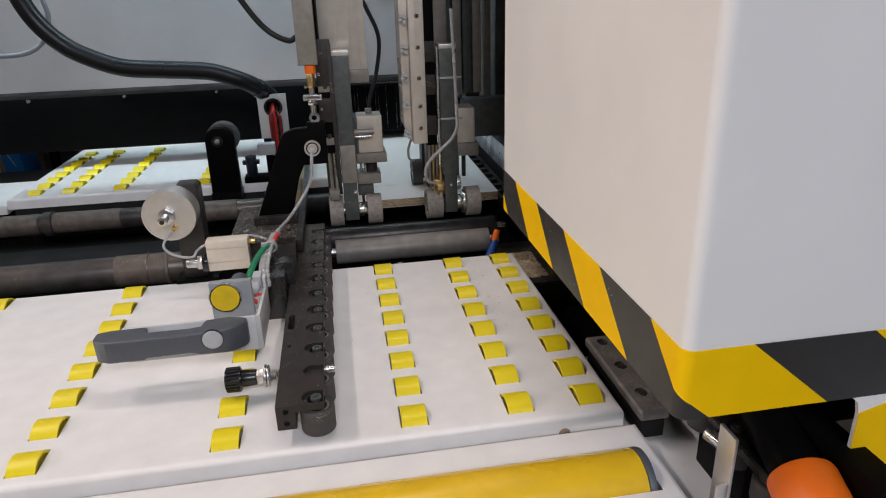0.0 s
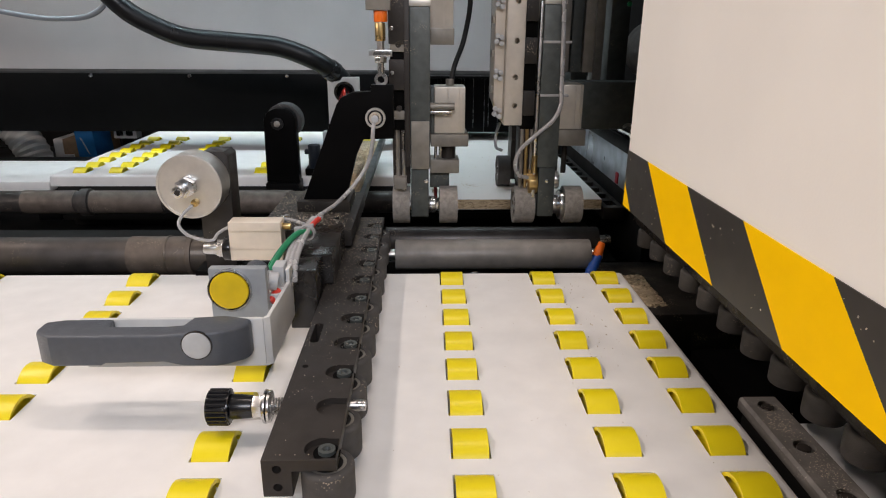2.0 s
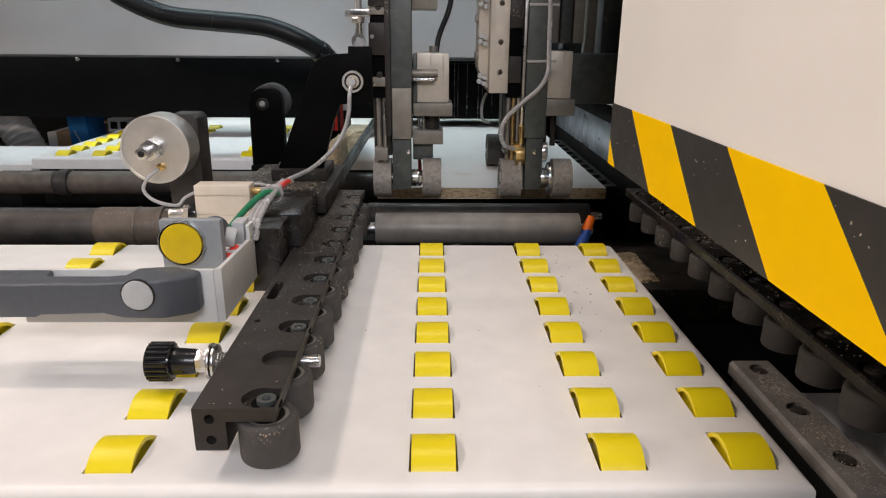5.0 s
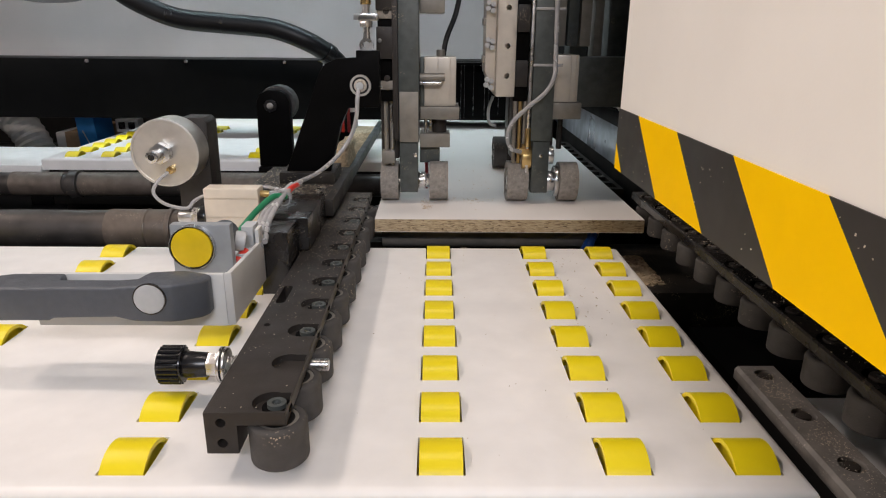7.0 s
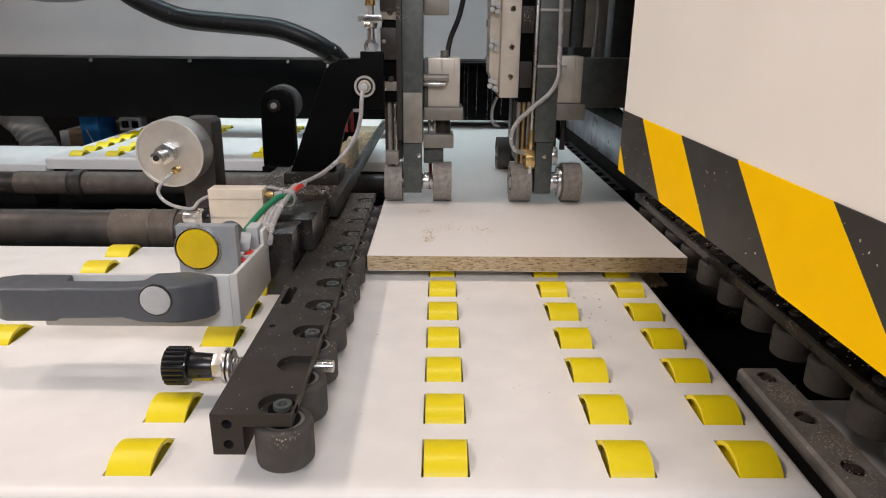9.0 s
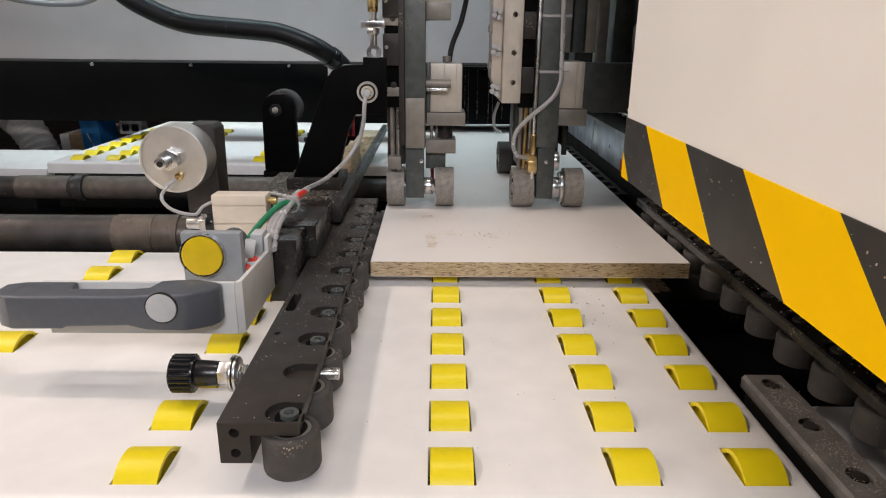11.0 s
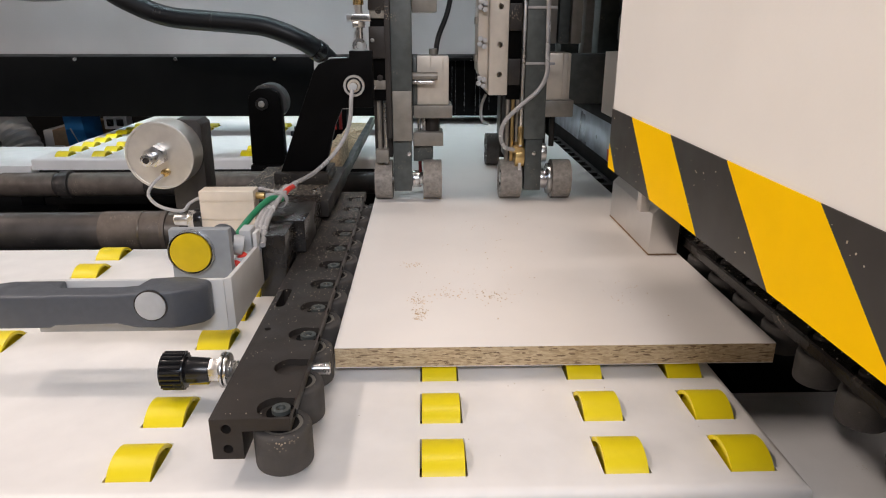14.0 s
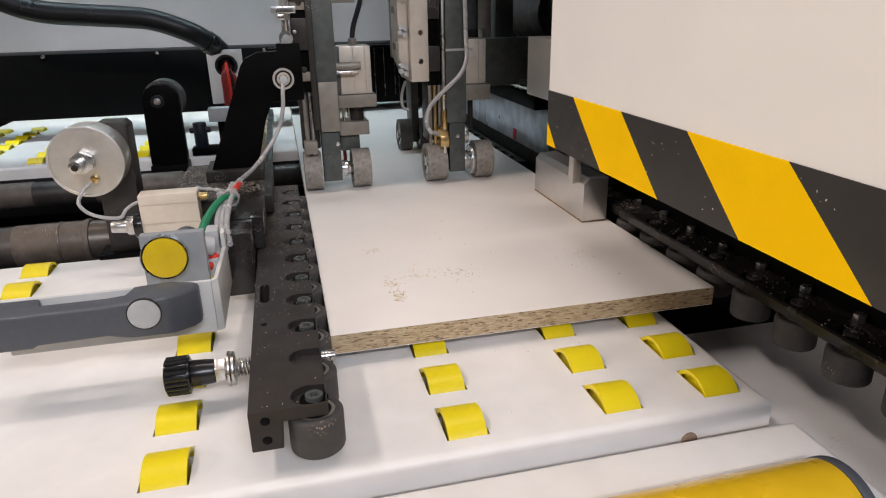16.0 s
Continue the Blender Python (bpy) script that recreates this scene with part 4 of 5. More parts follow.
    part("foot_block", bx(B(), -0.0122, 0.016, 0.53, 0.56, 0.982, 1.0048, 0.0012), GREY_BAR, t)
    c0 = part("stroke_cylinder", bx(B(), -0.058, 0.0205, 0.5505, 0.605, 1.183, 1.60, 0.002), ALU_WARM, t, "grooved aluminium stroke cylinder")
    c = B()
    for x in (-0.030, -0.008, 0.006):
        bx(c, x, x + 0.003, 0.545, 0.5535, 1.17, 1.61, 0)
    carve(c0, c)
    part("cylinder_foot", bx(B(), -0.012, 0.0215, 0.5365, 0.5503, 1.183, 1.205, 0.001), ALU_DULL, t)
    part("cable", tube(B(), [(0.020, 0.60, 1.120), (0.025, 0.605, 1.15), (0.040, 0.62, 1.19), (0.048, 0.62, 1.25), (0.030, 0.62, 1.30), (0.01, 0.62, 1.34)], 0.0038, 10), HOSE_BLACK, t, "black cable")
    for z in (1.085, 1.175):
        part("bracket_plate", bx(B(), -0.0665, -0.0405, 0.5010, 0.5047, z, z + 0.012, 0.0008), ALU_DULL, t)
    for x, z in ((-0.0635, 1.0885), (-0.0635, 1.148), (-0.0635, 1.205)):
        part("pinch_screw", cy(B(), (x, 0.4945, z), (x, 0.4985, z), 0.0026, 12, 0.0004), STEEL, t)
    part("pin_screw", cy(B(), (-0.018, 0.5000, 0.998), (-0.018, 0.5022, 0.998), 0.0030, 14, 0.0004), STEEL, t)
    part("red_wire", tube(B(), [(-0.004, 0.575, 0.985), (-0.003, 0.572, 0.960), (-0.004, 0.573, 0.935)], 0.0026, 10), WIRE_RED, t, "dark red wire")
    part("hanger", bx(B(), -0.068, -0.0585, 0.51, 0.60, 1.20, 1.60, 0.002), BLACK_PAINT, t)


head_left()


def head_right():
    t = thing("press_head", (0.15, 0.54, 0.93), "tall press head with a drilled aluminium plate and wheels", "press head", "press heads")
    p = part("drilled_plate", bx(B(), 0.0900, 0.1150, 0.500, 0.585, 1.0775, 1.42, 0.001), ALU_WARM, t, "warm aluminium plate with threaded holes")
    c = B()
    for z in (1.1045, 1.1425, 1.190, 1.24, 1.29, 1.34):
        cy(c, (0.1040, 0.49, z), (0.1040, 0.515, z), 0.0036, 20)
    carve(p, c)
    for i, z in enumerate((1.094, 1.104, 1.142, 1.149, 1.183, 1.190, 1.232, 1.28)):
        part("cap_screw", cy(B(), (0.0865, 0.52 + 0.03 * (i % 2), z), (0.0905, 0.52 + 0.03 * (i % 2), z), 0.0045, 16, 0.0005), STEEL, t)
    part("layer_plate", plate(B(), [(0.0760, 1.110), (0.0862, 1.083), (0.0897, 1.083), (0.0897, 1.40), (0.0760, 1.40)], 0.515, 0.572, "y", 0.0008), ALU_WARM, t, "stacked warm grey valve plates")
    for z in (1.092, 1.143, 1.189, 1.236, 1.284):
        for dx, dz in ((0.0, 0.0), (0.0062, -0.003), (0.001, 0.007), (0.0068, 0.005)):
            part("push_fitting", cy(B(), (0.0775 + dx, 0.506, z + dz), (0.0775 + dx, 0.5148, z + dz), 0.0033, 14, 0.0006), LIGHT_GREY, t)
    for z in (1.12, 1.168, 1.212):
        part("spacer", bx(B(), 0.0725, 0.0757, 0.518, 0.545, z, z + 0.009, 0.0006), ALU_DULL, t)
    for z in (1.09, 1.16, 1.215):
        part("guide_block", bx(B(), 0.1165, 0.1330, 0.5085, 0.5147, z, z + 0.034, 0.0008), BLACK_ANOD, t)
    part("pin_screw", cy(B(), (0.1555, 0.5010, 0.998), (0.1555, 0.5032, 0.998), 0.0030, 14, 0.0004), STEEL, t)
    part("valve", bx(B(), 0.078, 0.0895, 0.575, 0.60, 1.105, 1.40, 0.001), ALU_DULL, t)
    part("guide", bx(B(), 0.1155, 0.134, 0.515, 0.565, 1.07, 1.42, 0.001), BLACK_PAINT, t)
    part("guide_rail", bx(B(), 0.1345, 0.1385, 0.503, 0.512, 0.97, 1.24, 0.0005), STEEL, t)
    part("column", bx(B(), 0.1395, 0.1685, 0.500, 0.538, 1.018, 1.236, 0.0012), GREY_BAR, t)
    part("column_cap", bx(B(), 0.1390, 0.1690, 0.4995, 0.5385, 1.2365, 1.244, 0.001), ALU, t)
    part("stroke_cylinder", bx(B(), 0.1345, 0.165, 0.5655, 0.61, 1.12, 1.42, 0.002), ALU_DULL, t)
    part("lower_bar", bx(B(), 0.1435, 0.1670, 0.503, 0.535, 0.945, 1.0175, 0.0012), GREY_BAR, t)
    part("axle", cy(B(), (0.112, 0.525, 0.9575), (0.213, 0.525, 0.9575), 0.006, 24), STEEL, t)
    part("hub", cy(B(), (0.1675, 0.525, 0.9575), (0.178, 0.525, 0.9575), 0.014, 28, 0.001), STEEL, t)
    part("hub", cy(B(), (0.1782, 0.525, 0.9575), (0.184, 0.525, 0.9575), 0.022, 32, 0.001), STEEL, t)
    part("bearing", cy(B(), (0.1675, 0.525, 0.995), (0.176, 0.525, 0.995), 0.013, 28, 0.001), STEEL, t)
    part("bearing", cy(B(), (0.1300, 0.520, 0.993), (0.143, 0.520, 0.993), 0.019, 28, 0.001), BRASS, t)
    press_wheel(t, 0.1110, 0.1400, 0.525, 0.9575)
    press_wheel(t, 0.1845, 0.2105, 0.525, 0.9575)
    for x in (0.119, 0.126, 0.133):
        part("rod", cy(B(), (x, 0.518, 0.985), (x, 0.518, 1.07), 0.0026, 16), BRASS if x == 0.126 else ALU_DULL, t)
    part("guide_foot", bx(B(), 0.1165, 0.1385, 0.5225, 0.562, 0.990, 1.0695, 0.001), BLACK_ANOD, t)
    f = part("fitting", hexa(B(), (0.126, 0.506, 1.003), (0.140, 0.506, 1.003), 0.006), BRASS, t)
    part("fitting", cy(B(), (0.1365, 0.503, 1.010), (0.1365, 0.503, 1.035), 0.0045, 16, 0.0006), BRASS, t)
    part("clear_hose", tube(B(), [(0.160, 0.492, 1.30), (0.164, 0.491, 1.20), (0.166, 0.491, 1.13), (0.1655, 0.489, 1.105), (0.155, 0.487, 1.085), (0.132, 0.486, 1.065), (0.1125, 0.487, 1.045), (0.107, 0.489, 1.025), (0.113, 0.493, 1.009), (0.127, 0.502, 1.003)], 0.0030, 12), HOSE_CLEAR, t)
    part("clear_hose", tube(B(), [(0.092, 0.56, 1.073), (0.086, 0.56, 1.055), (0.088, 0.57, 1.035), (0.098, 0.58, 1.028)], 0.0022, 10), HOSE_CLEAR, t)
    for z in (1.117, 1.187):
        part("cable_tie", bx(B(), 0.1385, 0.1775, 0.4975, 0.4998, z, z + 0.0035, 0.0005), HOSE_CLEAR, t)
    a = part("actuator", bx(B(), 0.1690, 0.2050, 0.525, 0.575, 1.0685, 1.131, 0.0015), ALU_WARM, t, "warm grey aluminium actuator")
    c = B()
    bx(c, 0.1930, 0.1945, 0.52, 0.527, 1.05, 1.14, 0)
    bx(c, 0.2000, 0.2012, 0.52, 0.527, 1.05, 1.14, 0)
    carve(a, c)
    part("actuator_base", bx(B(), 0.1687, 0.2110, 0.520, 0.582, 1.0455, 1.0680, 0.0015), ALU_DULL, t)
    for x in (0.175, 0.188):
        part("piston_rod", cy(B(), (x, 0.55, 1.0), (x, 0.55, 1.045), 0.004, 16), BLACK_ANOD, t)
    for k in range(4):
        part("profile", bx(B(), 0.17 + 0.019 * k, 0.186 + 0.019 * k, 0.64, 0.68, 1.14, 1.6, 0.001), ALU_DULL if k % 2 else GREY_BAR, t)
    part("hanger", bx(B(), 0.09, 0.168, 0.5, 0.60, 1.4205, 1.60, 0.002), BLACK_PAINT, t)
    # rear wheels of the same kind
    t = thing("press_head", (0.125, 0.77, 0.93), "rear press head with black rubber wheels", "press head", "press heads")
    press_wheel(t, 0.1120, 0.1340, 0.76, 0.9575, RUBBER)
    press_wheel(t, 0.1480, 0.1700, 0.76, 0.9575, RUBBER)
    part("axle", cy(B(), (0.110, 0.76, 0.9575), (0.172, 0.76, 0.9575), 0.006, 24), STEEL, t)
    part("lower_bar", bx(B(), 0.1345, 0.1475, 0.745, 0.79, 0.945, 1.40, 0.001), BLACK_ANOD, t)


head_right()


# ---- rear of the machine ----
def rear():
    t = thing("cross_beam", (-0.8, 1.3, 0.95), "black painted steel cross beam with small screws", "beam")
    part("beam", bx(B(), -2.2, 0.30, 1.253, 1.40, 0.950, 1.0915, 0.003), BLACK_PAINT, t)
    for k in range(9):
        part("screw", cy(B(), (-1.54 + 0.237 * k, 1.249, 1.086), (-1.54 + 0.237 * k, 1.2535, 1.086), 0.0042, 14, 0.0006), STEEL, t)
    b = B()
    n = 90
    for k, z in enumerate((1.05, 1.30, 1.60, 2.1)):
        for i in range(n):
            x = -2.6 + 3.2 * i / (n - 1)
            b.verts.new((x, 1.62 + 0.012 * math.sin(x * 5.3) + 0.006 * math.sin(x * 13 + k) - 0.02 * k, z))
    b.verts.ensure_lookup_table()
    for k in range(3):
        for i in range(n - 1):
            a = k * n + i
            b.faces.new([b.verts[j] for j in (a, a + 1, a + n + 1, a + n)])
    bmesh.ops.solidify(b, geom=b.faces[:], thickness=0.004)
    g = thing("rear_guard", (-1.0, 1.62, 1.05), "pale grey slightly wavy rear guard sheet", "guard")
    part("sheet", b, CURTAIN, g)
    part("top_rail", bx(B(), -2.6, 0.6, 1.53, 1.59, 2.09, 2.13, 0.003), ALU_DULL, g)
    part("foot_rail", bx(B(), -2.6, 0.3, 1.60, 1.66, 1.02, 1.049, 0.003), BLACK_PAINT, g)

    t = thing("chain_curtain", (0.07, 1.215, 0.95), "dark hanging chain strands before the cross beam", "chain curtain")
    rnd = random.Random(14)
    for k in range(17):
        x = -0.09 + 0.0195 * k + rnd.uniform(-0.006, 0.006)
        b = B()
        top, low = 1.084, 0.948 + rnd.uniform(0, 0.025)
        cy(b, (x, 1.2255, low), (x, 1.2255, top), 0.0009, 6)
        for _ in range(rnd.randint(2, 5)):
            z = low + 0.055 * rnd.random()
            bmesh.ops.create_icosphere(b, subdivisions=1, radius=1.0, matrix=Matrix.Translation((x, 1.225, z)) @ Matrix.Diagonal((0.0017, 0.0017, rnd.uniform(0.002, 0.005), 1)))
        part("strand", b, CHAIN, t)
    part("rail", bx(B(), -0.11, 0.25, 1.218, 1.2525, 1.084, 1.090, 0.001), BLACK_PAINT, t)

    t = thing("conduit_plate", (-0.195, 1.05, 0.90), "grey plate with a round cable opening", "bracket")
    p = part("plate", bx(B(), -0.2295, -0.1600, 1.050, 1.058, 0.992, 1.1000, 0.0015), PALE_GREY, t)
    carve(p, cy(B(), (-0.193, 1.03, 1.068), (-0.193, 1.08, 1.068), 0.0215, 32))
    part("bush", ring(B(), (-0.193, 1.047, 1.068), (-0.193, 1.075, 1.068), 0.0225, 0.0175, 32), BLACK_PLASTIC, t)
    for i, m in enumerate((WIRE_RED, WIRE_RED, HOSE_RED, BLACK_PLASTIC, WIRE_RED)):
        o = 0.006 * (i - 2)
        part("wire", tube(B(), [(-0.193 + o / 2, 1.09, 1.075), (-0.193 + o / 2, 1.045, 1.070 - abs(o)), (-0.190 + o, 1.038, 1.045), (-0.190 + o, 1.040, 1.01), (-0.190 + o, 1.041, 0.95)], 0.0036, 10), m, t, "bundled core wire")
    part("stand", bx(B(), -0.225, -0.165, 1.045, 1.10, 0.905, 0.9915, 0.002), BLACK_PAINT, t)
    t = thing("terminal_block", (-0.22, 0.99, 0.9), "grey terminal block with a dark valve", "valve")
    part("block", bx(B(), -0.235, -0.195, 0.98, 1.01, 0.965, 0.992, 0.002), LIGHT_GREY, t)
    part("valve", cy(B(), (-0.255, 0.985, 0.915), (-0.255, 0.985, 0.965), 0.013, 20, 0.002), DARK_VALVE, t)
    part("valve_handle", bx(B(), -0.275, -0.235, 0.978, 0.992, 0.945, 0.955, 0.002), DARK_VALVE, t)
    part("base", bx(B(), -0.275, -0.195, 0.975, 1.015, 0.8998, 0.9145, 0.002), BLACK_PAINT, t)

    t = thing("corrugated_hose", (-0.5, 1.1, 1.15), "black corrugated cable conduit", "hose")
    part("hose", tube(B(), [(-0.193, 1.085, 1.068), (-0.200, 1.075, 1.092), (-0.222, 1.055, 1.115), (-0.255, 1.035, 1.137), (-0.315, 1.03, 1.160), (-0.37, 1.03, 1.1675), (-0.43, 1.03, 1.172), (-0.515, 1.03, 1.1805), (-0.58, 1.03, 1.204), (-0.636, 1.03, 1.238), (-0.685, 1.03, 1.298), (-0.71, 1.03, 1.38), (-0.72, 1.03, 1.52), (-0.72, 1.03, 1.9)], 0.0205, 24, 8, 0.0007, 0.005), HOSE_BLACK, t)
    part("collar", cy(B(), (-0.212, 1.063, 1.106), (-0.226, 1.053, 1.1175), 0.0230, 28, 0.002), BLACK_PLASTIC, t)
    t = thing("grey_cable", (-0.75, 1.1, 1.2), "thin grey cable looped beside the conduit", "cable")
    part("loop", tube(B(), [(-0.669, 1.06, 1.60), (-0.667, 1.06, 1.36), (-0.662, 1.06, 1.30), (-0.676, 1.06, 1.255), (-0.71, 1.06, 1.225), (-0.77, 1.06, 1.215), (-0.88, 1.06, 1.225), (-1.2, 1.06, 1.29)], 0.0055, 12), CABLE_GREY, t)
    t = thing("black_cable", (-0.1, 0.46, 1.25), "thin black cable drooping to the rod end", "cable")
    part("loop", tube(B(), [(-0.235, 0.47, 1.50), (-0.21, 0.47, 1.40), (-0.165, 0.47, 1.318), (-0.135, 0.47, 1.279), (-0.105, 0.465, 1.2625), (-0.090, 0.46, 1.268)], 0.0045, 12), HOSE_BLACK, t)


rear()


def gantry():
    # Unseen gantry, added to keep the overhead light off the rear area.
    t = thing("gantry", (-0.4, 0.8, 0), "unseen black gantry added over the press heads to shade the rear", "gantry")
    part("shade_girder", bx(B(), -1.75, 0.62, 0.48, 1.05, 1.60, 1.75, 0.004), BLACK_PAINT, t)
    for y in (0.50, 0.95):
        part("column", bx(B(), -1.75, -1.66, y, y + 0.09, 0, 1.60, 0.004), BLACK_PAINT, t)
        part("column", bx(B(), 0.63, 0.72, y, y + 0.09, 0.78, 1.75, 0.004), BLACK_PAINT, t)


gantry()


def right_side():
    t = thing("feed_track", (0.4, 0.9, 0.86), "worn grey steel feed track with a bright guide shaft", "track")
    part("side_plate", bx(B(), 0.330, 0.345, 0.58, 1.60, 0.935, 1.015, 0.002), SIDE_SHEEN, t, "worn steel side plate with a bluish reflection in its colour")
    part("skirt", bx(B(), 0.331, 0.345, 0.58, 1.60, 0.80, 0.9345, 0.002), VOID, t)
    part("guide_shaft", cy(B(), (0.315, 0.50, 1.048), (0.315, 1.60, 1.048), 0.0105, 28), STEEL, t, "bright round guide shaft")
    part("shaft_bed", bx(B(), 0.303, 0.37, 0.58, 1.60, 1.0155, 1.038, 0.002), BLACK_PAINT, t)
    part("upper_rail", bx(B(), 0.330, 0.40, 0.55, 1.60, 1.065, 1.085, 0.002), BLACK_ANOD, t)
    part("label", bx(B(), 0.328, 0.3302, 0.735, 0.750, 0.938, 0.958, 0.0005), DARK_RED, t)
    part("bracket", bx(B(), 0.212, 0.34, 0.66, 0.70, 1.048, 1.124, 0.002), GREY_BAR, t)
    t = thing("machine_column", (0.42, 1.0, 0.0), "dark machine columns and covers behind the guard", "machine")
    part("column", bx(B(), 0.36, 0.42, 0.60, 0.68, 0.8, 2.0, 0.003), BLACK_PAINT, t)
    part("column", bx(B(), 0.24, 0.27, 0.78, 0.83, 1.10, 2.0, 0.003), GREY_BAR, t)
    part("column", bx(B(), 0.285, 0.30, 0.80, 0.84, 1.10, 2.0, 0.002), ALU_DULL, t)
    part("column", bx(B(), 0.315, 0.35, 0.82, 0.88, 1.10, 2.0, 0.003), GREY_BAR, t)
    part("back_cover", bx(B(), 0.23, 1.0, 1.42, 1.48, 0.80, 2.1, 0.003), VOID, t)
    part("side_cover", bx(B(), 0.58, 0.62, 0.3, 1.42, 0.79, 2.1, 0.003), VOID, t)
    part("motor", cy(B(), (0.47, 0.85, 1.16), (0.47, 1.05, 1.16), 0.06, 32, 0.004), BLACK_ANOD, t)
    part("status_lamp", cy(B(), (0.335, 0.78, 1.245), (0.335, 0.785, 1.245), 0.004, 12), HOSE_GREEN, t)


right_side()


def far_clutter():
    t = thing("workbench", (-0.6, 2.4, 0), "dark cluttered workbench in the hall behind", "bench")
    part("top", bx(B(), -2.6, 1.6, 1.95, 2.9, 0.56, 0.615, 0.004), VOID, t)
    part("back_panel", bx(B(), -2.6, 1.6, 2.88, 2.9, 0.62, 1.3, 0.004), VOID, t)
    for x in (-2.5, -0.4, 1.5):
        part("leg", bx(B(), x, x + 0.06, 2.4, 2.46, 0, 0.56, 0.003), BLACK_PAINT, t)
    t = thing("ribbed_duct", (-1.53, 2.1, 0.615), "white ribbed extraction duct standing on the bench", "duct")
    part("duct", tube(B(), [(-1.46, 2.06, 0.615), (-1.475, 2.08, 0.68), (-1.51, 2.10, 0.76), (-1.58, 2.12, 0.84), (-1.72, 2.14, 0.90), (-2.1, 2.16, 0.92)], 0.062, 28, 8, 0.005, 0.020), PALE_GREY, t)
    t = thing("carton", (-1.40, 2.2, 0.615), "pale and brown cardboard cartons side by side", "carton")
    part("box", bx(B(), -1.43, -1.375, 2.12, 2.42, 0.615, 0.785, 0.003), PALE_GREY, t, "pale grey carton")
    part("box", bx(B(), -1.374, -1.305, 2.08, 2.40, 0.615, 0.792, 0.003), CARTON, t)
    part("flap", bx(B(), -1.372, -1.335, 2.072, 2.079, 0.64, 0.735, 0.001), PALE_GREY, t)
    t = thing("blue_case", (-1.28, 2.1, 0.615), "tall blue plastic case with a white stroke", "case")
    part("body", plate(B(), [(-1.305, 0.615), (-1.235, 0.615), (-1.250, 0.86), (-1.318, 0.86)], 2.06, 2.20, "y", 0.004), BLUE_STEEL, t)
    part("stroke", plate(B(), [(-1.272, 0.742), (-1.267, 0.738), (-1.292, 0.80), (-1.297, 0.80)], 2.0575, 2.0598, "y", 0), LIGHT_GREY, t)
    t = thing("socket_box", (-1.14, 2.1, 0.615), "grey electrical socket box with two outlets", "socket")
    part("box", bx(B(), -1.185, -1.100, 2.09, 2.14, 0.792, 0.840, 0.004), LIGHT_GREY, t)
    for x in (-1.173, -1.137):
        part("outlet", bx(B(), x, x + 0.024, 2.086, 2.092, 0.803, 0.829, 0.002), BLACK_PLASTIC, t)
    part("stand", bx(B(), -1.16, -1.13, 2.10, 2.13, 0.615, 0.7918, 0.002), BLACK_PAINT, t)
    rnd = random.Random(3)
    for i in range(8):
        x = -1.08 + 0.105 * i + rnd.uniform(-0.02, 0.02)
        m = (BLACK_PLASTIC, HOSE_RED, MID_GREY, CARTON, BLUE_STEEL)[i % 5]
        w, h = rnd.uniform(0.05, 0.09), rnd.uniform(0.06, 0.16)
        solo("tool_case", bx(B(), x, x + w, 2.15, 2.3, 0.615, 0.615 + h, 0.004), m, (x, 2.2, 0.615), "small tool case on the dark bench", "case", "cases on the bench")
    t = thing("side_table", (-1.2, 1.07, 0), "pale side table beyond the rear conveyor", "table")
    part("top", bx(B(), -1.9, -0.825, 0.985, 1.215, 0.862, 0.884, 0.004), WHITE_PLASTIC, t)
    for x in (-1.8, -0.9):
        part("leg", bx(B(), x, x + 0.05, 1.05, 1.10, 0, 0.862, 0.003), BLACK_PAINT, t)


far_clutter()


# ---- white guard with hazard tape ----
def clip_poly(pts, axis, lim, keep_less):
    out = []
    for i, p in enumerate(pts):
        q = pts[(i + 1) % len(pts)]
        ip, iq = (p[axis] <= lim) == keep_less, (q[axis] <= lim) == keep_less
        if ip:
            out.append(p)
        if ip != iq:
            k = (lim - p[axis]) / (q[axis] - p[axis])
            out.append(tuple(a + k * (c - a) for a, c in zip(p, q)))
    return out


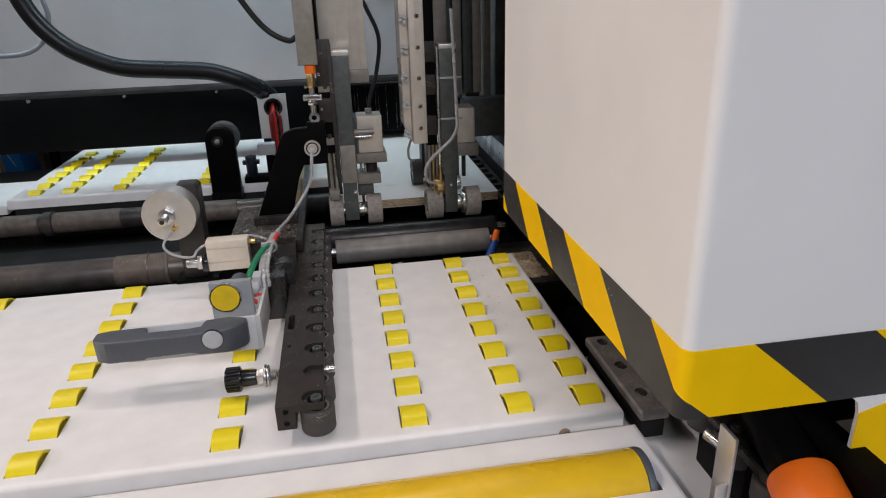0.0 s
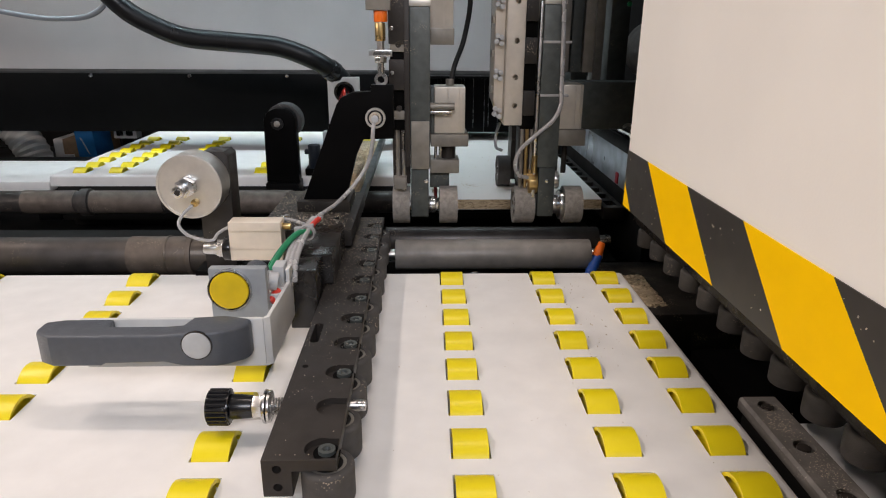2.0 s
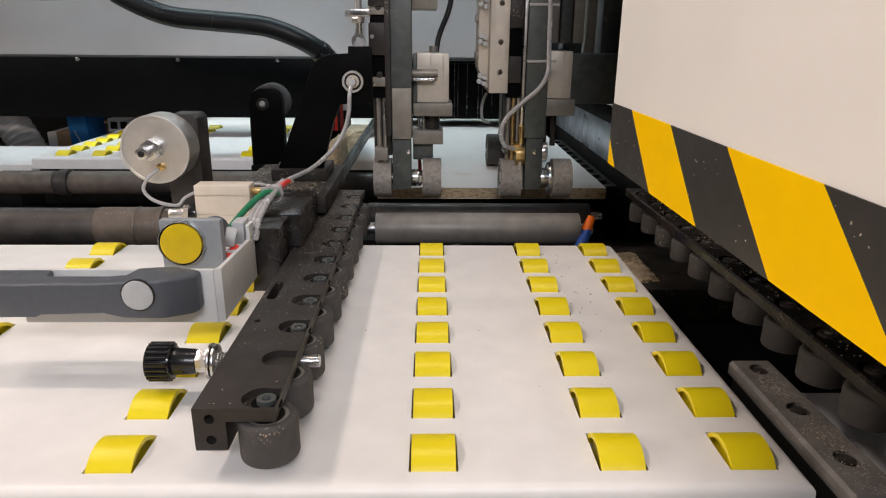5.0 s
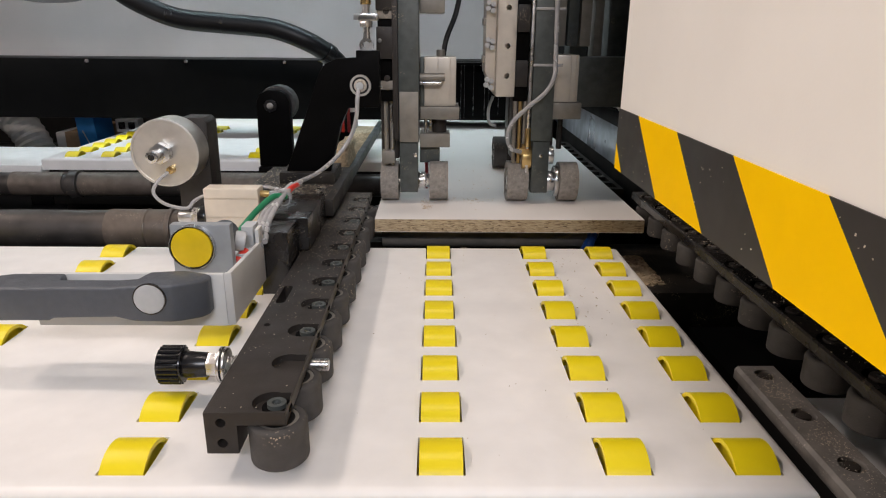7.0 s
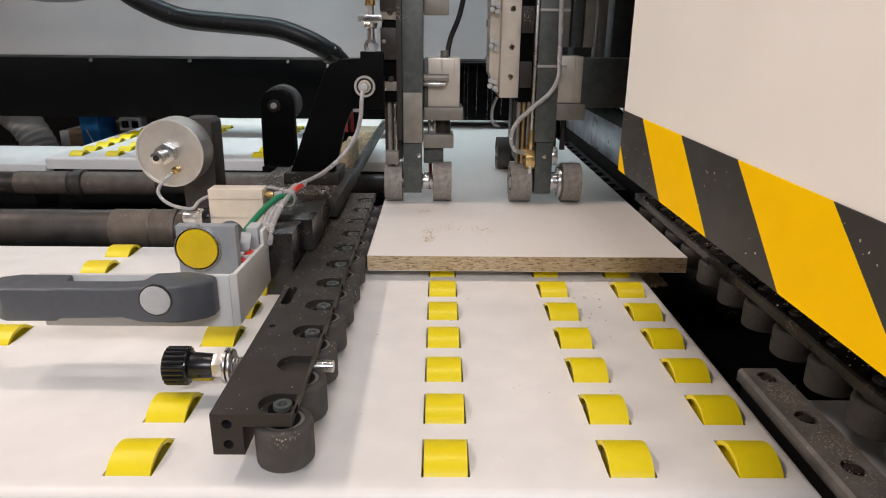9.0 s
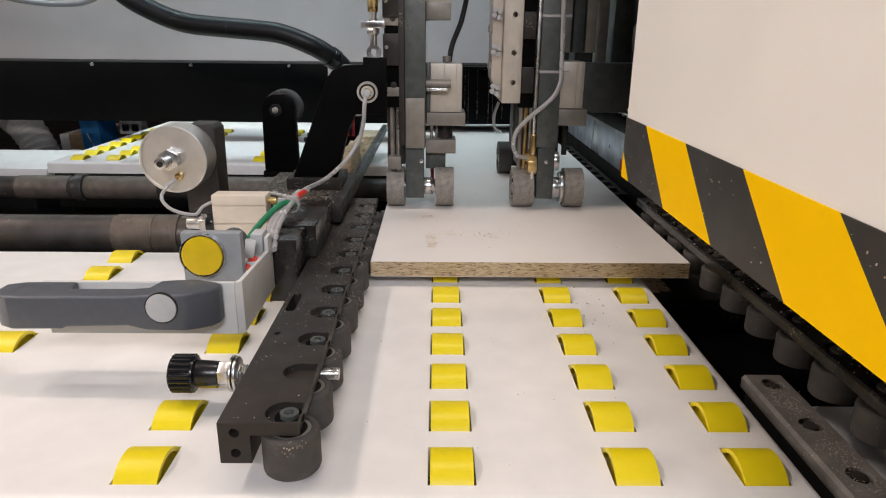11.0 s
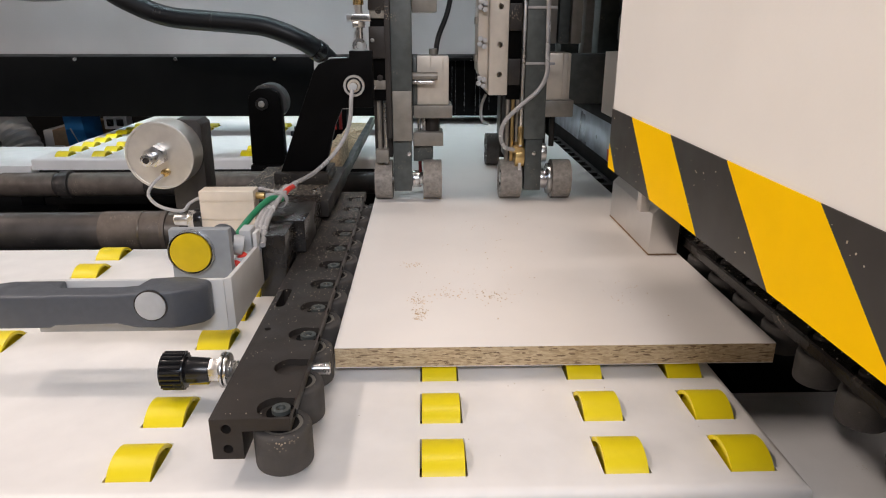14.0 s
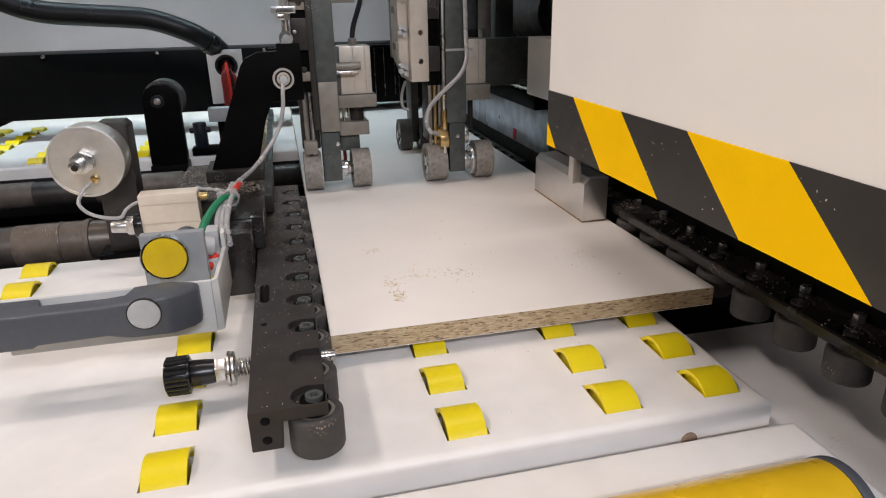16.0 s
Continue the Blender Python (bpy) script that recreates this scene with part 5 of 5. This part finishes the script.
def guard():
    t = thing("machine_guard", (0.45, 0.0, 1.03), "white sheet-metal guard with yellow and black hazard tape", "guard")
    x0, yf, yb, z0, zt, z1 = 0.1865, -0.266, 0.2385, 1.034, 1.0915, 1.75
    R = 0.009
    yo = yf - 0.003

    def bend(bm, r0, r1, za, zb, n=10):
        c = (x0 + R, yo + R)
        ring0 = [(c[0] - r * math.cos(a), c[1] - r * math.sin(a)) for r, seq in ((r1, range(n + 1)), (r0, range(n, -1, -1))) for a in (math.pi / 2 * i / n for i in seq)]
        return plate(bm, ring0, za, zb, "z", 0)

    def tape_bend(bm, low, high, n=10):
        """Tape round the bent edge between two heights that run evenly from the side to the front."""
        rows = []
        for i in range(n + 1):
            a, k = math.pi / 2 * i / n, i / n
            za, zb = low[0] + (low[1] - low[0]) * k, high[0] + (high[1] - high[0]) * k
            rows.append([bm.verts.new((x0 + R - q * math.cos(a), yo + R - q * math.sin(a), z)) for q, z in ((R + 0.0009, za), (R + 0.0009, zb), (R + 0.0001, zb), (R + 0.0001, za))])
        bm.faces.new(rows[0]), bm.faces.new(rows[-1])
        for p, q in zip(rows, rows[1:]):
            for i in range(4):
                bm.faces.new((p[i], p[(i + 1) % 4], q[(i + 1) % 4], q[i]))
        return bm

    part("side_panel", bx(B(), x0, x0 + 0.003, yo + R, yb, z0, z1, 0.0), WHITE_PAINT, t)
    part("bent_edge", bend(B(), R - 0.003, R, z0, z1), WHITE_PAINT, t)
    split = (z0 + 0.0233, z0 + 0.0131)
    part("tape_corner", tape_bend(B(), split, (1.0915, 1.0915)), TAPE_YELLOW, t)
    part("tape_corner", tape_bend(B(), (z0, z0), split), TAPE_BLACK, t)
    out = [(x0 + R, z0), (0.3300, z0), (0.3360, 1.028), (0.3385, 1.018), (0.3385, 0.80), (0.90, 0.80), (0.90, z1), (x0 + R, z1)]
    part("front_panel", plate(B(), out, yf - 0.003, yf, "y", 0.0), WHITE_PAINT, t)
    part("back_flange", bx(B(), x0 + 0.0031, x0 + 0.022, yb - 0.003, yb, z0, z1, 0.0006), WHITE_PAINT, t)
    part("top_panel", bx(B(), x0, 0.90, yf, yb, z1, z1 + 0.003, 0.0006), WHITE_PAINT, t)
    part("outer_panel", bx(B(), 0.897, 0.90, yf, yb, 0.8, z1, 0.0006), WHITE_PAINT, t)
    part("bottom_lip", bx(B(), x0 + 0.0031, x0 + 0.014, yf + 0.004, yb - 0.004, z0 - 0.0004, z0 + 0.0026, 0.0005), ALU_DULL, t)
    e = 0.0009
    tops = (0.368, 0.272, 0.1765, 0.0810, -0.0145, -0.1140, -0.2175, -0.322)
    feet = (0.305, 0.2135, 0.1115, 0.0145, -0.0825, -0.1845, -0.289, -0.392)
    for i in range(7):
        pts = [(tops[i], zt), (tops[i + 1], zt), (feet[i + 1], z0), (feet[i], z0)]
        pts = clip_poly(pts, 0, yo + R, False)
        pts = clip_poly(pts, 0, yb, True) if len(pts) > 2 else pts
        if len(pts) > 2:
            part("tape_stripe", plate(B(), pts, x0 - e, x0 - 0.0001, "x", 0), TAPE_BLACK if i % 2 else TAPE_YELLOW, t)
    yt = yf - 0.003
    for i in range(-2, 7):
        a = 0.2395 + 0.0965 * i
        pts = [(a, zt), (a + 0.0965, zt), (a + 0.0965 + 0.068, z0), (a + 0.068, z0)]
        pts = clip_poly(pts, 0, x0 + R, False)
        pts = clip_poly(pts, 0, 0.90, True) if len(pts) > 2 else pts
        if len(pts) > 2:
            part("tape_stripe", plate(B(), pts, yt - e, yt - 0.0001, "y", 0), TAPE_YELLOW if i % 2 else TAPE_BLACK, t)
    for i, m in enumerate((TAPE_YELLOW, TAPE_BLACK, TAPE_YELLOW)):
        za = 1.0185 - 0.068 * i
        pts = [(0.3388, za), (0.3388, za - 0.068 + (0.0 if i < 2 else 0.01)), (0.392, za - 0.105 + (0.0 if i < 2 else 0.05)), (0.392, min(1.0335, za - 0.037 + (0.052 if i == 0 else 0)))]
        part("tape_stripe", plate(B(), pts, yt - e, yt - 0.0001, "y", 0), m, t)

    rnd = random.Random(77)
    b = B()
    for _ in range(64):
        p = Vector((x0 - 0.0011, rnd.uniform(-0.16, yb - 0.005), rnd.uniform(z0 + 0.004, zt - 0.003)))
        k = (p.z - z0) / (zt - z0)
        if sum(p.y < f + (u - f) * k for u, f in zip(tops, feet)) % 2:
            continue
        q = 0.0005 * rnd.uniform(0.4, 1.3)
        bmesh.ops.create_cube(b, size=1, matrix=Matrix.Translation(p) @ Euler((rnd.uniform(0, 6.3), 0, 0)).to_matrix().to_4x4() @ Matrix.Diagonal((0.0004, q * rnd.uniform(1, 2), q, 1)))
    tagged(part("dust_specks", b, SAWDUST, t, "small pale dust specks"), kind="stuff")

    t = thing("clamp_lever", (0.31, -0.25, 0.86), "orange lever knob on a dark spindle under the guard", "lever")
    part("spindle", cy(B(), (0.335, -0.10, 0.985), (0.306, -0.262, 0.955), 0.021, 32, 0.002), BLACK_PAINT, t)
    k = part("knob", cy(B(), (0.306, -0.262, 0.957), (0.300, -0.296, 0.947), 0.0275, 40, 0.004), ORANGE, t, "bright orange knob")
    part("knob_core", cy(B(), (0.300, -0.2955, 0.947), (0.2992, -0.299, 0.946), 0.013, 28, 0.001), BLACK_PLASTIC, k)
    part("bracket", bx(B(), 0.268, 0.2715, -0.228, -0.204, 0.8585, 0.972, 0.001), ALU, t, "bent aluminium bracket")
    part("bracket_tab", bx(B(), 0.2580, 0.2679, -0.2275, -0.2240, 0.8585, 0.925, 0.001), ALU, t)
    part("sensor", cy(B(), (0.274, -0.178, 0.943), (0.284, -0.197, 0.939), 0.0075, 24, 0.002), STEEL, t, "bright round sensor")
    part("motor_block", bx(B(), 0.355, 0.43, -0.20, 0.02, 0.952, 1.03, 0.003), BLACK_PAINT, t)
    part("stand", bx(B(), 0.305, 0.345, -0.20, -0.12, 0.8585, 0.955, 0.002), BLACK_PAINT, t)


guard()


# ---- chipboard panel ----
PANEL_Y = 0.662


def board():
    t = thing("chipboard_panel", (0.106, PANEL_Y, 0.9115), "white melamine chipboard panel with a raw front edge", "panel")
    x0, x1, y0, y1, z0, z1 = -0.0685, 0.2825, PANEL_Y, PANEL_Y + 1.6, 0.9115, 0.9290
    part("core", bx(B(), x0, x1, y0, y1, z0 + 0.0005, z1 - 0.0006, 0.0), CHIP, t, "raw brown chipboard core")
    part("top_face", bx(B(), x0, x1, y0 - 0.0002, y1, z1 - 0.0005, z1, 0.0), MELAMINE, t)
    part("bottom_face", bx(B(), x0, x1, y0 - 0.0002, y1, z0, z0 + 0.0004, 0.0), MELAMINE, t)
    rnd = random.Random(21)
    spots = ((-0.002, 0.0600, 0.006, 0.010, 90), (-0.002, 0.092, 0.008, 0.010, 60), (0.030, 0.105, 0.03, 0.010, 55), (-0.010, 0.185, 0.012, 0.006, 40), (0.07, 0.10, 0.02, 0.012, 45), (0.06, 0.13, 0.05, 0.05, 40), (0.19, 0.10, 0.02, 0.03, 24), (0.09, 0.30, 0.06, 0.10, 40))
    for sx, sy, wx, wy, n in spots:
        b = chips(B(), n, lambda: (rnd.gauss(sx, wx * 0.55), PANEL_Y + abs(rnd.gauss(sy, wy * 0.7)), z1 + 0.0003), 0.00065, rnd)
        tagged(part("sawdust", b, PALE_DUST, t), kind="stuff")
    return t


panel = board()


# ---- gripper that carries the panel ----
GRIP = (0.275, -0.12, 0.86)


def gripper():
    t = thing("panel_gripper", GRIP, "sliding gripper with a polished upper jaw and a dark lower jaw", "gripper")
    low = part("lower_jaw", bx(B(), 0.2565, 0.2905, -0.086, 0.083, 0.888, 0.901, 0.0024, 1), JAW_GREY, t, "dark lower jaw bar with sunk screws")
    c = B()
    for k in range(3):
        cy(c, (0.2750, 0.066 - 0.0575 * k, 0.8975), (0.2750, 0.066 - 0.0575 * k, 0.91), 0.0085, 24)
    carve(low, c)
    for k in range(3):
        part("screw", cy(B(), (0.2750, 0.066 - 0.0575 * k, 0.894), (0.2750, 0.066 - 0.0575 * k, 0.9005), 0.0052, 20, 0.0006), BLACK_ANOD, low)
    rnd = random.Random(31)
    b = chips(B(), 420, lambda: (0.2735 + rnd.gauss(0, 0.006), min(0.08, max(-0.083, rnd.choice((0.037, 0.030, -0.020, -0.028, -0.066, 0.05)) + rnd.gauss(0, 0.010))), 0.9012), 0.00045, rnd)
    tagged(part("sawdust", b, SAWDUST, low), kind="stuff")
    part("jaw_base", bx(B(), 0.260, 0.288, -0.080, 0.078, 0.862, 0.8878, 0.0012), VOID, t)
    up = part("upper_jaw", plate(B(), [(0.2475, 0.9305), (0.2790, 0.9305), (0.2790, 0.983), (0.2545, 0.983), (0.2475, 0.976)], -0.120, 0.036, "y", 0.0012), ALU_BLOCK, t, "polished aluminium upper jaw", at=(0.263, -0.04, 0.9305))
    part("pad", bx(B(), 0.2470, 0.2790, -0.1205, 0.036, 0.9292, 0.9304, 0.0003), CARTON, up, "thin brown jaw pad")
    part("stem", bx(B(), 0.2370, 0.2475, -0.110, -0.097, 0.9752, 1.0722, 0.001), ALU, up)
    part("rod", cy(B(), (0.2580, -0.080, 0.9832), (0.2580, -0.080, 1.0722), 0.0035, 16), STEEL, up)
    part("plate", bx(B(), 0.2070, 0.2350, -0.118, -0.030, 1.0725, 1.140, 0.0012), ALU_BLOCK, t, "milled aluminium cylinder plate")
    part("cylinder_tube", cy(B(), (0.2330, -0.108, 1.1405), (0.2330, -0.108, 1.46), 0.0052, 24), ALU, t, "slim silver cylinder tube")
    part("carriage_arm", bx(B(), 0.2352, 0.36, -0.11, -0.04, 1.10, 1.138, 0.0012), BLACK_PAINT, t)
    return t, up


grip, upper_jaw = gripper()


# ---- what moves ----
def advance(t):
    """How far the panel has come, in metres, at t seconds."""
    steps = ((4.75, 5.45, 0.241), (8.08, 8.55, 0.143), (11.55, 11.9, 0.078), (13.27, 13.62, 0.139))
    s = 0.0
    for a, c, d in steps:
        k = min(1.0, max(0.0, (t - a) / (c - a)))
        s += d * (k * k * (3 - 2 * k))
    return s


def motions():
    times = [0.0, 4.2, 4.7] + [4.75 + 0.0875 * i for i in range(9)] + [5.6, 8.0] + [8.08 + 0.0588 * i for i in range(9)] + [8.65, 11.45] + [11.55 + 0.07 * i for i in range(6)] + [12.0, 13.22] + [13.27 + 0.04375 * i for i in range(9)] + [13.9, 16.0]
    base = ORIGIN[panel]
    walk(panel, [(t, pose(base.x, base.y - advance(t), base.z)) for t in times])
    for w in press_wheels:
        p = w.location.copy()
        walk(w, [(t, pose(*p, -math.degrees(advance(t) / WHEEL_R))) for t in times])
    # the gripper runs back to the panel, closes, then draws it forward
    run = ((0.0, 0.0), (11.5, 0.0), (11.6, 0.06), (11.7, 0.19), (11.8, 0.33), (11.9, 0.44), (12.0, 0.51), (12.1, 0.529), (12.3, 0.529), (13.22, 0.529))
    rows = [(t, pose(GRIP[0], GRIP[1] + d, GRIP[2])) for t, d in run]
    s0 = advance(13.22)
    rows += [(t, pose(GRIP[0], GRIP[1] + 0.529 - (advance(t) - s0), GRIP[2])) for t in [13.27 + 0.04375 * i for i in range(9)] + [13.9, 16.0]]
    walk(grip, rows)
    p = upper_jaw.location.copy()
    walk(upper_jaw, [(t, pose(p.x, p.y, p.z + h)) for t, h in ((0.0, 0.105), (11.55, 0.105), (11.8, 0.085), (12.0, 0.040), (12.38, 0.040), (12.44, 0.033), (12.5, 0.014), (12.56, 0.002), (12.62, 0.0), (16.0, 0.0))])


motions()
